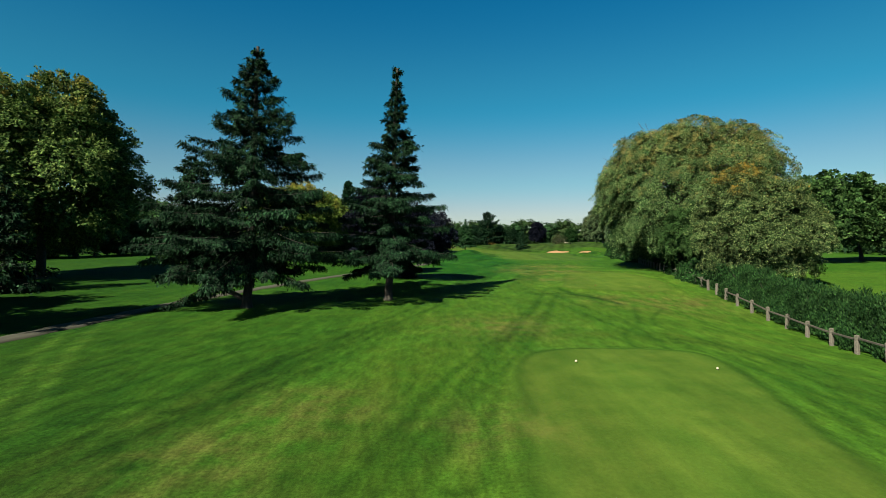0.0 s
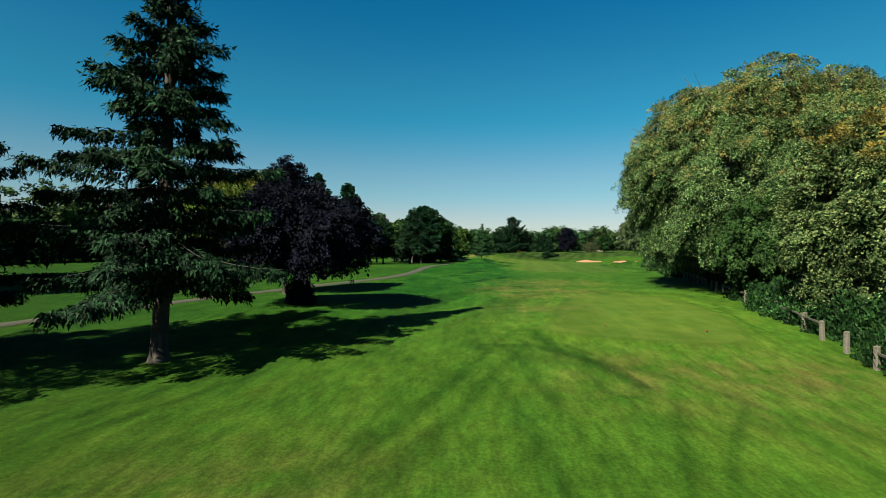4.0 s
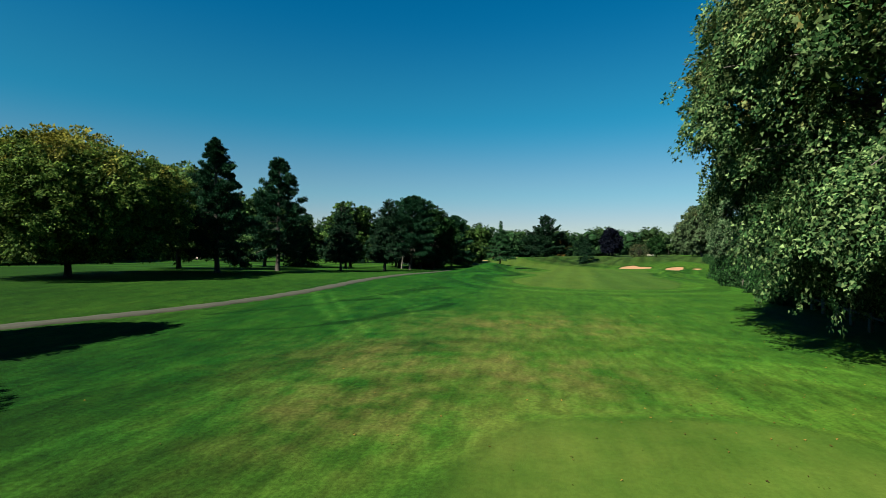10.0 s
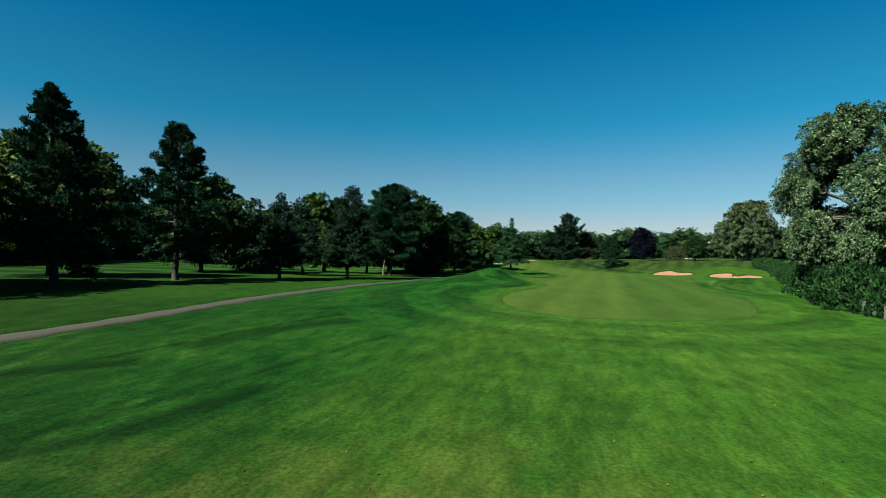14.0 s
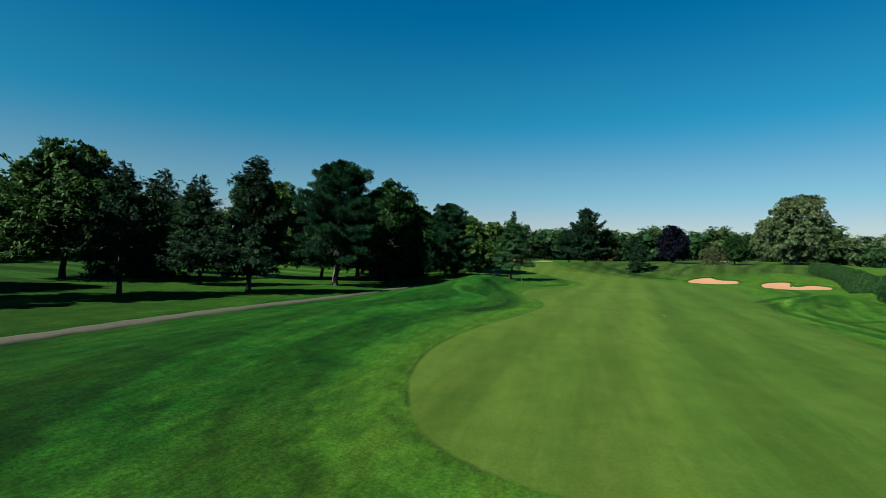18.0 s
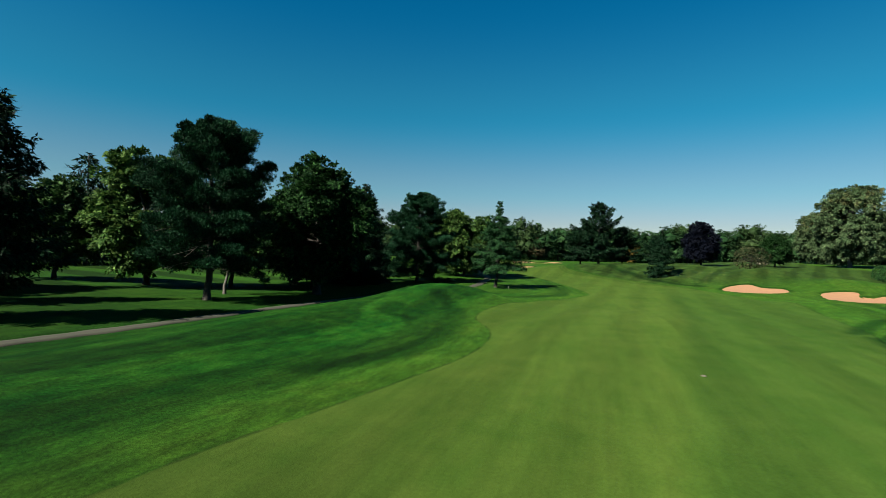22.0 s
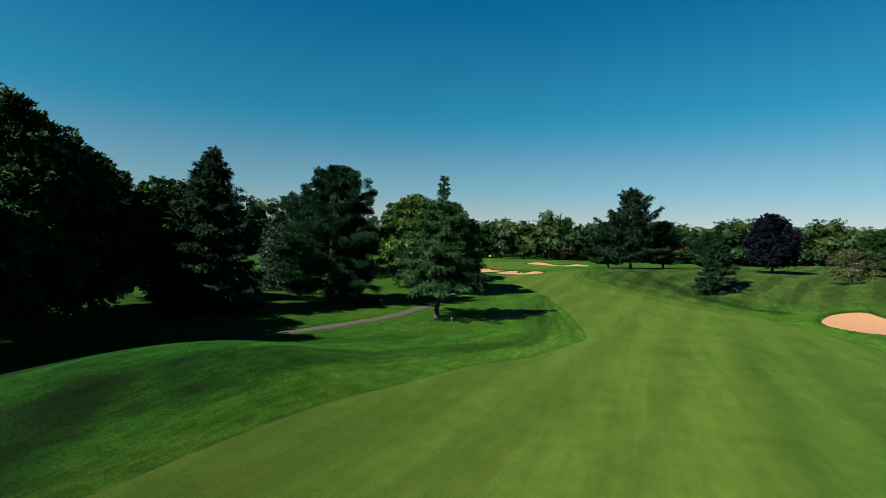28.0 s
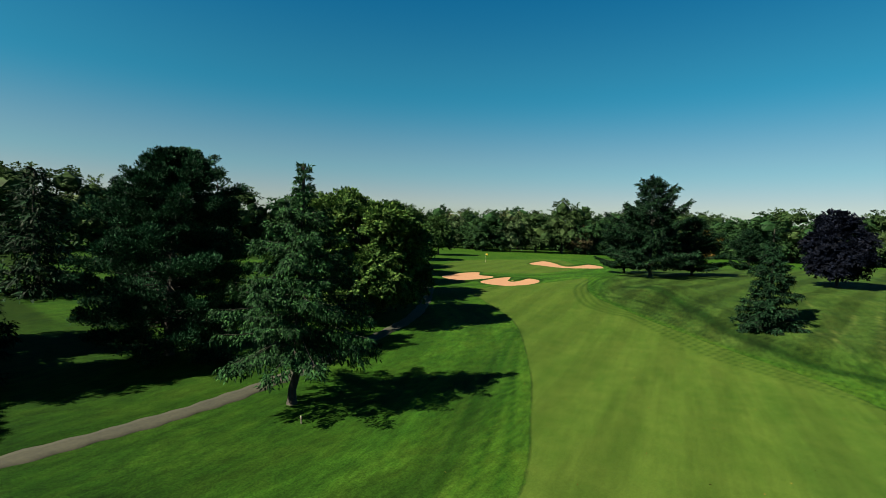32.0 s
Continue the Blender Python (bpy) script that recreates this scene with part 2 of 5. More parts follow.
def turf():
    m, n, l, p = material("turf")
    place = n.new("ShaderNodeTexCoord").outputs["Object"]

    def attr(key):
        a = n.new("ShaderNodeAttribute")
        a.attribute_name = key
        return a.outputs["Fac"]

    def centred(v, amount):
        return calc(n, l, "MULTIPLY", calc(n, l, "SUBTRACT", v, 0.5), amount)
    lie = n.new("ShaderNodeMapping")
    lie.inputs["Scale"].default_value, lie.inputs["Rotation"].default_value = (1.0, 0.16, 1.0), (0, 0, radians(14))
    l.new(place, lie.inputs["Vector"])
    fine = noise_at(n, l, 11, 5, 0.7, place)
    mid = noise_at(n, l, 0.8, 5, 0.6, place)
    wide = noise_at(n, l, 0.10, 4, 0.55, place)
    streak = noise_at(n, l, 0.9, 5, 0.6, lie.outputs["Vector"])
    comb = n.new("ShaderNodeMapping")
    comb.inputs["Scale"].default_value, comb.inputs["Rotation"].default_value = (1.5, 0.05, 1.0), (0, 0, radians(5))
    l.new(place, comb.inputs["Vector"])
    grain = noise_at(n, l, 1.0, 4, 0.6, comb.outputs["Vector"])
    inside = attr("fairway")
    d = calc(n, l, "ADD", inside, centred(noise_at(n, l, 1.2, 4, 0.6, place), 0.35))
    short = span(n, l, calc(n, l, "MULTIPLY", d, calc(n, l, "ADD", 0.11, calc(n, l, "MULTIPLY", span(n, l, attr("cut"), 0.0, 0.3), 0.89))), -0.06, 0.06)
    tone = calc(n, l, "ADD", calc(n, l, "MULTIPLY", mid, 0.3), calc(n, l, "ADD", calc(n, l, "MULTIPLY", wide, 0.32), calc(n, l, "MULTIPLY", streak, 0.38)))
    rough = ramp(n, l, tone, ((0.36, (0.0096, 0.033, 0.0029)), (0.5, (0.0148, 0.0405, 0.0035)), (0.64, (0.0225, 0.0475, 0.0047))))
    lush = ramp(n, l, tone, ((0.40, (0.0014, 0.0180, 0.0016)), (0.5, (0.0038, 0.0268, 0.0021)), (0.60, (0.0075, 0.0352, 0.0029))))
    rough = mixed(n, l, attr("lush"), rough, lush)
    stalks = ramp(n, l, tone, ((0.36, (0.0062, 0.0165, 0.0030)), (0.5, (0.0105, 0.0240, 0.0040)), (0.64, (0.0170, 0.0310, 0.0056))))
    across = n.new("ShaderNodeVectorMath")
    across.operation = "DOT_PRODUCT"
    l.new(place, across.inputs[0])
    across.inputs[1].default_value = (1.5, -0.55, 0.0)
    rows = span(n, l, calc(n, l, "ADD", calc(n, l, "SINE", across.outputs["Value"]), centred(streak, 1.6)), -0.7, 0.7, 0.78, 1.20)
    rough = mixed(n, l, attr("hill"), rough, mixed(n, l, 1.0, stalks, rows, "MULTIPLY"))
    swath = calc(n, l, "SINE", calc(n, l, "MULTIPLY", calc(n, l, "ADD", d, centred(mid, 0.7)), -1.30))
    reach = calc(n, l, "MULTIPLY", span(n, l, inside, -15, -5), calc(n, l, "ADD", 0.35, calc(n, l, "MULTIPLY", attr("lush"), 0.65)))
    swath = calc(n, l, "MULTIPLY", span(n, l, calc(n, l, "ADD", swath, centred(streak, 1.1)), -0.45, 0.45, -1, 1), reach)
    rough = mixed(n, l, 1.0, rough, calc(n, l, "ADD", 1.0, calc(n, l, "MULTIPLY", swath, 0.25)), "MULTIPLY")
    lines = n.new("ShaderNodeCombineXYZ")
    apart = n.new("ShaderNodeSeparateXYZ")
    l.new(place, apart.inputs[0])
    l.new(calc(n, l, "MULTIPLY", inside, 1.5), lines.inputs[0])
    l.new(calc(n, l, "MULTIPLY", apart.outputs["Y"], 0.16), lines.inputs[1])
    l.new(calc(n, l, "MULTIPLY", apart.outputs["X"], 0.16), lines.inputs[2])
    swish = span(n, l, noise_at(n, l, 1.0, 5, 0.65, lines.outputs[0]), 0.34, 0.66, 0.82, 1.20)
    rough = mixed(n, l, calc(n, l, "MULTIPLY", span(n, l, inside, -16, -6), calc(n, l, "MINIMUM", 1.0, calc(n, l, "MULTIPLY", attr("lush"), 2.2))), rough, mixed(n, l, 1.0, rough, swish, "MULTIPLY"))
    # sunlit strips with tree shade between them, painted across the rough far left
    lit_strip = calc(n, l, "SINE", calc(n, l, "MULTIPLY", calc(n, l, "ADD", apart.outputs["Y"], calc(n, l, "MULTIPLY", apart.outputs["X"], 0.25)), 0.62))
    lit_strip = calc(n, l, "MULTIPLY", span(n, l, lit_strip, -0.3, 0.3, -0.30, 0.42), span(n, l, apart.outputs["X"], -24, -17, 1.0, 0.0))
    lit_strip = calc(n, l, "MULTIPLY", lit_strip, calc(n, l, "MULTIPLY", span(n, l, apart.outputs["Y"], 92, 110), span(n, l, apart.outputs["Y"], 235, 260, 1.0, 0.0)))
    rough = mixed(n, l, 1.0, rough, calc(n, l, "ADD", 1.0, lit_strip), "MULTIPLY")
    mown = ramp(n, l, tone, ((0.38, (0.0165, 0.037, 0.0046)), (0.62, (0.0270, 0.048, 0.0072))))
    band = calc(n, l, "SINE", calc(n, l, "MULTIPLY", attr("band"), 1.55))
    band = span(n, l, calc(n, l, "ADD", band, centred(grain, 6.0)), -1.2, 1.2, 0.91, 1.10)
    mown = mixed(n, l, 1.0, mown, band, "MULTIPLY")
    mown = mixed(n, l, attr("half"), mixed(n, l, 1.0, mown, (1.06, 1.05, 1.05), "MULTIPLY"), mixed(n, l, 1.0, mown, (0.78, 0.90, 0.88), "MULTIPLY"))
    col = mixed(n, l, calc(n, l, "MULTIPLY", short, span(n, l, attr("cut"), 0.0, 0.3, 0.55, 1.0)), rough, mown)
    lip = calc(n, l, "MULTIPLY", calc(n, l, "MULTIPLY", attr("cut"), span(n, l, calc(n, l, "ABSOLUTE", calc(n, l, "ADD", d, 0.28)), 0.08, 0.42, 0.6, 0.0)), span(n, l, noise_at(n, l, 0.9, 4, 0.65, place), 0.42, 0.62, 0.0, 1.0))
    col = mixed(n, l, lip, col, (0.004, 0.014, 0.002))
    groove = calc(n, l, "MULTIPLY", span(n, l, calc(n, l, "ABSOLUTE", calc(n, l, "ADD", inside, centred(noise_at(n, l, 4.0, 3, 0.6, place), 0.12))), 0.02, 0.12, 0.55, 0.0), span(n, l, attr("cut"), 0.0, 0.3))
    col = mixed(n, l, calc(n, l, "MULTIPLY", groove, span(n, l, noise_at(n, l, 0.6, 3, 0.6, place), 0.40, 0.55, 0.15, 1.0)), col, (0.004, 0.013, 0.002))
    dry = calc(n, l, "MULTIPLY", attr("worn"), span(n, l, calc(n, l, "ADD", calc(n, l, "MULTIPLY", mid, 0.6), calc(n, l, "MULTIPLY", streak, 0.4)), 0.36, 0.66, 0.0, 0.75))
    col = mixed(n, l, dry, col, (0.042, 0.041, 0.012))
    # wheel tracks, with the shade of mounds and hollows painted in beside them
    rut_and_shade = calc(n, l, "MULTIPLY", attr("track_and_shade"), span(n, l, mid, 0.25, 0.65, 0.6, 1.0))
    col = mixed(n, l, rut_and_shade, col, mixed(n, l, 1.0, col, (0.24, 0.42, 0.36), "MULTIPLY"))
    pale = calc(n, l, "MULTIPLY", attr("pale"), span(n, l, mid, 0.3, 0.6, 0.5, 1.0))
    col = mixed(n, l, pale, col, mixed(n, l, 1.0, col, (2.1, 1.55, 1.95), "MULTIPLY"))
    sweep = n.new("ShaderNodeMapping")
    sweep.inputs["Scale"].default_value, sweep.inputs["Rotation"].default_value = (1.0, 0.3, 1.0), (0, 0, radians(-24))
    l.new(place, sweep.inputs["Vector"])
    deep = n.new("ShaderNodeMix")
    deep.data_type = "FLOAT"
    l.new(attr("lush"), deep.inputs[0])
    l.new(span(n, l, fine, 0.3, 0.7, 0.74, 1.28), deep.inputs[2])
    l.new(span(n, l, fine, 0.32, 0.68, 0.62, 1.42), deep.inputs[3])
    coarse = calc(n, l, "MULTIPLY", deep.outputs[0], span(n, l, noise_at(n, l, 3.0, 6, 0.7, sweep.outputs["Vector"]), 0.3, 0.7, 0.72, 1.34))
    even = calc(n, l, "MULTIPLY", span(n, l, fine, 0.3, 0.7, 0.90, 1.10), span(n, l, noise_at(n, l, 2.2, 5, 0.7, lie.outputs["Vector"]), 0.3, 0.7, 0.93, 1.08))
    tuft = n.new("ShaderNodeMix")
    tuft.data_type = "FLOAT"
    l.new(short, tuft.inputs[0])
    l.new(coarse, tuft.inputs[2])
    l.new(even, tuft.inputs[3])
    col = mixed(n, l, 1.0, col, tuft.outputs[0], "MULTIPLY")
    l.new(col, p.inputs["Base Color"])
    p.inputs["Roughness"].default_value = 0.9
    p.inputs["Diffuse Roughness"].default_value = 1.0
    p.inputs["Specular IOR Level"].default_value = 0.05
    bumped(n, l, noise_at(n, l, 16, 5, 0.75, place), 0.55, 0.04, p)
    return m


TURF = turf()


# ---- tools ----
def part(name, data, mat, parent, label=""):
    """Links a bmesh or (vertices, faces) as one mesh under a thing or a part."""
    me = bpy.data.meshes.new(name)
    if isinstance(data, tuple):
        me.from_pydata(data[0], [], data[1])
    else:
        data.to_mesh(me)
        data.free()
    me.materials.append(mat)
    ob = new(name, me)
    ob.parent = parent
    return tagged(ob, label)


def joined(pieces):
    """Several (vertices, quads) as one."""
    vs, fs, k = [], [], 0
    for v, f in pieces:
        vs.append(v)
        fs.append(f + k)
        k += len(v)
    return np.concatenate(vs), np.concatenate(fs)


def smooth(ob):
    ob.data.polygons.foreach_set("use_smooth", np.ones(len(ob.data.polygons), bool))
    return ob


def tube(points, radii, sides=7):
    """A tapered, bent pole as (vertices, quads)."""
    points, n = np.asarray(points, float), len(points)
    way = np.gradient(points, axis=0)
    way /= np.linalg.norm(way, axis=1)[:, None] + 1e-9
    side = np.cross(way, np.where(np.abs(way[:, 2:]) > 0.9, [[1.0, 0, 0]], [[0, 0, 1.0]]))
    side /= np.linalg.norm(side, axis=1)[:, None] + 1e-9
    up = np.cross(side, way)
    a = np.linspace(0, 2 * np.pi, sides, endpoint=False)
    ring = side[:, None] * np.cos(a)[None, :, None] + up[:, None] * np.sin(a)[None, :, None]
    v = (points[:, None] + ring * np.asarray(radii)[:, None, None]).reshape(-1, 3)
    i, j = np.meshgrid(np.arange(n - 1), np.arange(sides), indexing="ij")
    k = (j + 1) % sides
    return v, np.stack([i * sides + j, i * sides + k, (i + 1) * sides + k, (i + 1) * sides + j], -1).reshape(-1, 4)


def unit(v):
    return v / (np.linalg.norm(v, axis=-1, keepdims=True) + 1e-9)


def leaves(at, along, face, long, wide, curl=0.12):
    """Many small leaves: a tapering blade each, from its stalk at, along its length, broad side towards face."""
    along = unit(along)
    side = unit(np.cross(along, face))
    nor = np.cross(side, along)
    long, wide = np.broadcast_to(long, len(at))[:, None], np.broadcast_to(wide, len(at))[:, None]
    low = at + along * long * 0.2
    v = np.stack([low + side * wide * 0.5, at + along * long - nor * long * curl, low - side * wide * 0.5], 1).reshape(-1, 3)
    return v, np.arange(len(at) * 3).reshape(-1, 3)


def blades(at, along, face, long, wide, fold=0.18):
    """Broad leaves seen from near: pointed at both ends, widest below the middle, folded along the midrib."""
    along = unit(along)
    side = unit(np.cross(along, face))
    nor = np.cross(side, along)
    long, wide = np.broadcast_to(long, len(at))[:, None], np.broadcast_to(wide, len(at))[:, None]
    waist = at + along * long * 0.42 + nor * wide * fold
    v = np.stack([at, waist + side * wide * 0.5, at + along * long - nor * long * 0.1, waist - side * wide * 0.5], 1).reshape(-1, 3)
    return v, np.arange(len(at) * 4).reshape(-1, 4)


def sprays(rng, foot, out, each, long, wide, droop):
    """Fans of leaves on drooping twigs: each leaf's foot, its way and the side that it turns to the light."""
    n = len(foot)
    a = unit(out * 0.85 + rng.normal(0, 0.42, (n, 3)) - np.array([0, 0, 0.18 + droop]))
    top = unit(out * (0.6 + droop) + np.array([0, 0, 0.70 - 0.9 * droop]) + rng.normal(0, 0.25, (n, 3)))
    side = unit(np.cross(a, top))
    top = np.cross(side, a)
    big = np.repeat(rng.uniform(0.65, 1.3, n), each)[:, None]
    foot, a, side, top = (np.repeat(v, each, 0) for v in (foot, a, side, top))
    k = n * each
    t = rng.random((k, 1)) ** 0.75
    u = rng.uniform(-1, 1, (k, 1)) * (0.30 + 0.70 * np.sin(np.pi * (0.12 + 0.80 * t)))
    at = foot + (a * long * t + side * u * wide + top * rng.normal(0, 0.07 * long, (k, 1))) * big
    at[:, 2] -= (long * (0.22 + 0.35 * droop) * t * t * big)[:, 0]
    return at, a * 0.7 + side * u * 0.8 + rng.normal(0, 0.35, (k, 3)) - np.array([0, 0, 0.25 * droop]), top + a * 0.35 * t + rng.normal(0, 0.38, (k, 3))


ICO = bmesh.new()
bmesh.ops.create_icosphere(ICO, subdivisions=1, radius=1)
ICO_V = np.array([v.co for v in ICO.verts])
ICO_F = np.array([[v.index for v in f.verts] for f in ICO.faces])
ICO.free()


def core(rng, centres, radii, amount=0.72):
    """The dense inside of a crown: knobbly lumps of foliage, hidden behind the outer leaves; triangles written as quads."""
    out = []
    for c, r in zip(centres, radii):
        v = ICO_V * (1 + rng.uniform(-0.22, 0.12, (len(ICO_V), 1))) * r * amount + c
        out.append((v, ICO_F))
    return out


def ball(rng, n):
    return unit(rng.normal(size=(n, 3)))


# ---- trees ----
def trunk_of(rng, tall, thick, lean=0.0, flare=1.5, sides=9):
    z = np.array([-0.3, 0.0, 0.25, 0.8, *np.linspace(1.6, tall, 7)])
    r = thick * np.interp(z, [-0.3, 0, 0.25, 0.8, tall], [flare * 1.1, flare, 1.2, 1.0, 0.35])
    wob = np.cumsum(rng.normal(0, 0.05, (len(z), 2)), 0) * (z[:, None] > 0.8)
    return np.column_stack([wob[:, 0] + lean * z, wob[:, 1], z]), r


def broadleaf(kind, seed, high, wide, clear, mat, count, size=0.34, bark=BARK_BROWN, lobes=20, droop=0.0, flat=1.0, thick=None, squash=1.0, profile=(1, 1, 1), twigs=3, inner=0.0, tuft=40, clump=0.6, fill=0.0, near=False, gaps=0.0):
    """A broad-leaved tree with a lumpy crown of leaf sprays on limbs. clear: height of the crown's underside."""
    rng = np.random.default_rng(seed)
    tree = new(kind)
    thick = thick or high * 0.022
    stem, sr = trunk_of(rng, high * 0.62, thick)
    wood, limb = [tube(stem, sr)], []
    mid = np.array([0, 0, (high + clear) / 2])
    half = np.array([wide * 0.72, wide * 0.72 * squash, (high - clear) / 2 * 0.80])
    out = ball(rng, lobes * 3)
    out = out[out[:, 2] > -0.88]
    keep = [out[0]]
    for o in out[1:]:
        if len(keep) < lobes and min(np.linalg.norm(o - k) for k in keep) > 1.9 / math.sqrt(lobes):
            keep.append(o)
    keep = np.array(keep)
    shape = np.where(keep[:, 2:] > 0, np.abs(keep[:, 2:]) ** flat * np.sign(keep[:, 2:]), keep[:, 2:])
    centres = mid + np.column_stack([keep[:, :2], shape]) * half * rng.uniform(0.82, 1.05, (len(keep), 1))
    rad = wide * rng.uniform(0.30, 0.43, len(keep)) * (16 / lobes) ** (0.25 if lobes < 50 else 0.36)
    slim = np.interp(keep[:, 2], [-0.7, 0.1, 0.9], profile)
    centres[:, :2] *= slim[:, None]
    rad *= slim ** 0.5
    centres[:, 2] -= droop * np.hypot(centres[:, 0], centres[:, 1]) * 0.2
    peak = int(np.argmax(centres[:, 2] + rad))
    centres[:, 2] = clear + (centres[:, 2] - clear) * (high - rad[peak] * 0.95 - clear) / (centres[peak, 2] - clear)
    for c in centres:
        start = np.clip(0.30 * high + 0.28 * (c[2] - clear), clear * 0.8, high * 0.6)
        base = np.array([np.interp(start, stem[:, 2], stem[:, 0]), np.interp(start, stem[:, 2], stem[:, 1]), start])
        s = np.linspace(0, 1, 6)[:, None]
        bend = base + (c - base) * s + np.array([0, 0, 1.0]) * np.sin(s * np.pi) * 0.12 * np.linalg.norm(c - base)
        if twigs:
            limb.append(tube(bend, np.linspace(thick * 0.42, 0.03, 6), 6))
        for _ in range(twigs):
            tip = c + ball(rng, 1)[0] * wide * 0.28
            limb.append(tube(bend[3] + (tip - bend[3]) * s, np.linspace(thick * 0.16, 0.015, 6), 4))
    share = rad ** 2 / (rad ** 2).sum()
    foot, out = [], []
    for c, r, s in zip(centres, rad, share):
        k = max(6, int(count * 4.2 * s / tuft))
        d = ball(rng, k)
        d[:, 2] = np.where(d[:, 2] < -0.75, -d[:, 2] * 0.8, d[:, 2])
        d = unit(d)
        p = c + d * r * rng.uniform(0.70, 1.0, (k, 1)) ** 0.7 * np.array([1, 1, 0.92])
        ok = (d * unit(p - mid)).sum(1) > -0.15
        for c2, r2 in zip(centres, rad):
            if c2 is not c:
                ok &= np.linalg.norm((p - c2), axis=1) > r2 * 0.78
        ok |= rng.random(k) < 0.04
        foot.append(p[ok])
        out.append(d[ok])
    foot, out = np.concatenate(foot), np.concatenate(out)
    if gaps:
        # leaf clusters stand apart, with dark hollows between them
        w = 2 * np.pi / (wide * 0.30)
        h = sum(np.sin(foot @ unit(rng.normal(size=3)) * w * rng.uniform(0.7, 1.5) + rng.uniform(0, 6)) for _ in range(5)) / 2.2
        stay = (h > -0.9 + 1.1 * gaps) | (rng.random(len(foot)) < 0.08)
        foot, out = foot[stay], out[stay]
    pick = rng.permutation(len(foot))[:int(count / tuft)]
    foot, out = foot[pick], out[pick]
    at, along, face = sprays(rng, foot, unit(out + unit(foot - mid) * 0.9), tuft, clump * 1.5, clump * 0.62, droop)
    low = at[:, 2] < clear * (0.75 + 0.2 * np.sin(at[:, 0] * 1.7) * np.cos(at[:, 1] * 1.3)) - 0.3
    at, along, face = at[~low], along[~low], face[~low]
    ls = size * rng.uniform(0.65, 1.35, len(at))
    smooth(part("trunk", joined(wood), bark, tree))
    if limb:
        smooth(part("branchwork", joined(limb), bark, tree))
    shape = blades if near else leaves
    v, f = shape(at, along, face, ls, ls * rng.uniform(0.6, 0.9, len(at)))
    if fill:
        # the older leaves inside the crown
        pick = rng.integers(0, len(centres), int(count * fill * 1.6))
        d = ball(rng, len(pick))
        q = centres[pick] + d * (rad[pick] * rng.uniform(0.45, 0.80, len(pick)))[:, None]
        q = q[q[:, 2] > clear + 0.3]
        fl = rng.uniform(0.7, 1.3, len(q)) * min(size * 1.7, 0.6)
        fv, ff = shape(q, rng.normal(size=q.shape), rng.normal(size=q.shape) + np.array([0, 0, 0.6]), fl, fl * 0.8)
        v, f = np.concatenate([v, fv]), np.concatenate([f, ff + len(v)])
    if inner:
        cv, cf = joined(core(rng, np.concatenate([centres, [mid]]), np.concatenate([rad, [min(half) * 0.8]]), inner))
        v, f = np.concatenate([v, cv]), np.concatenate([f, cf + len(v)])
    part("crown", (v, f), mat, tree)
    return tree


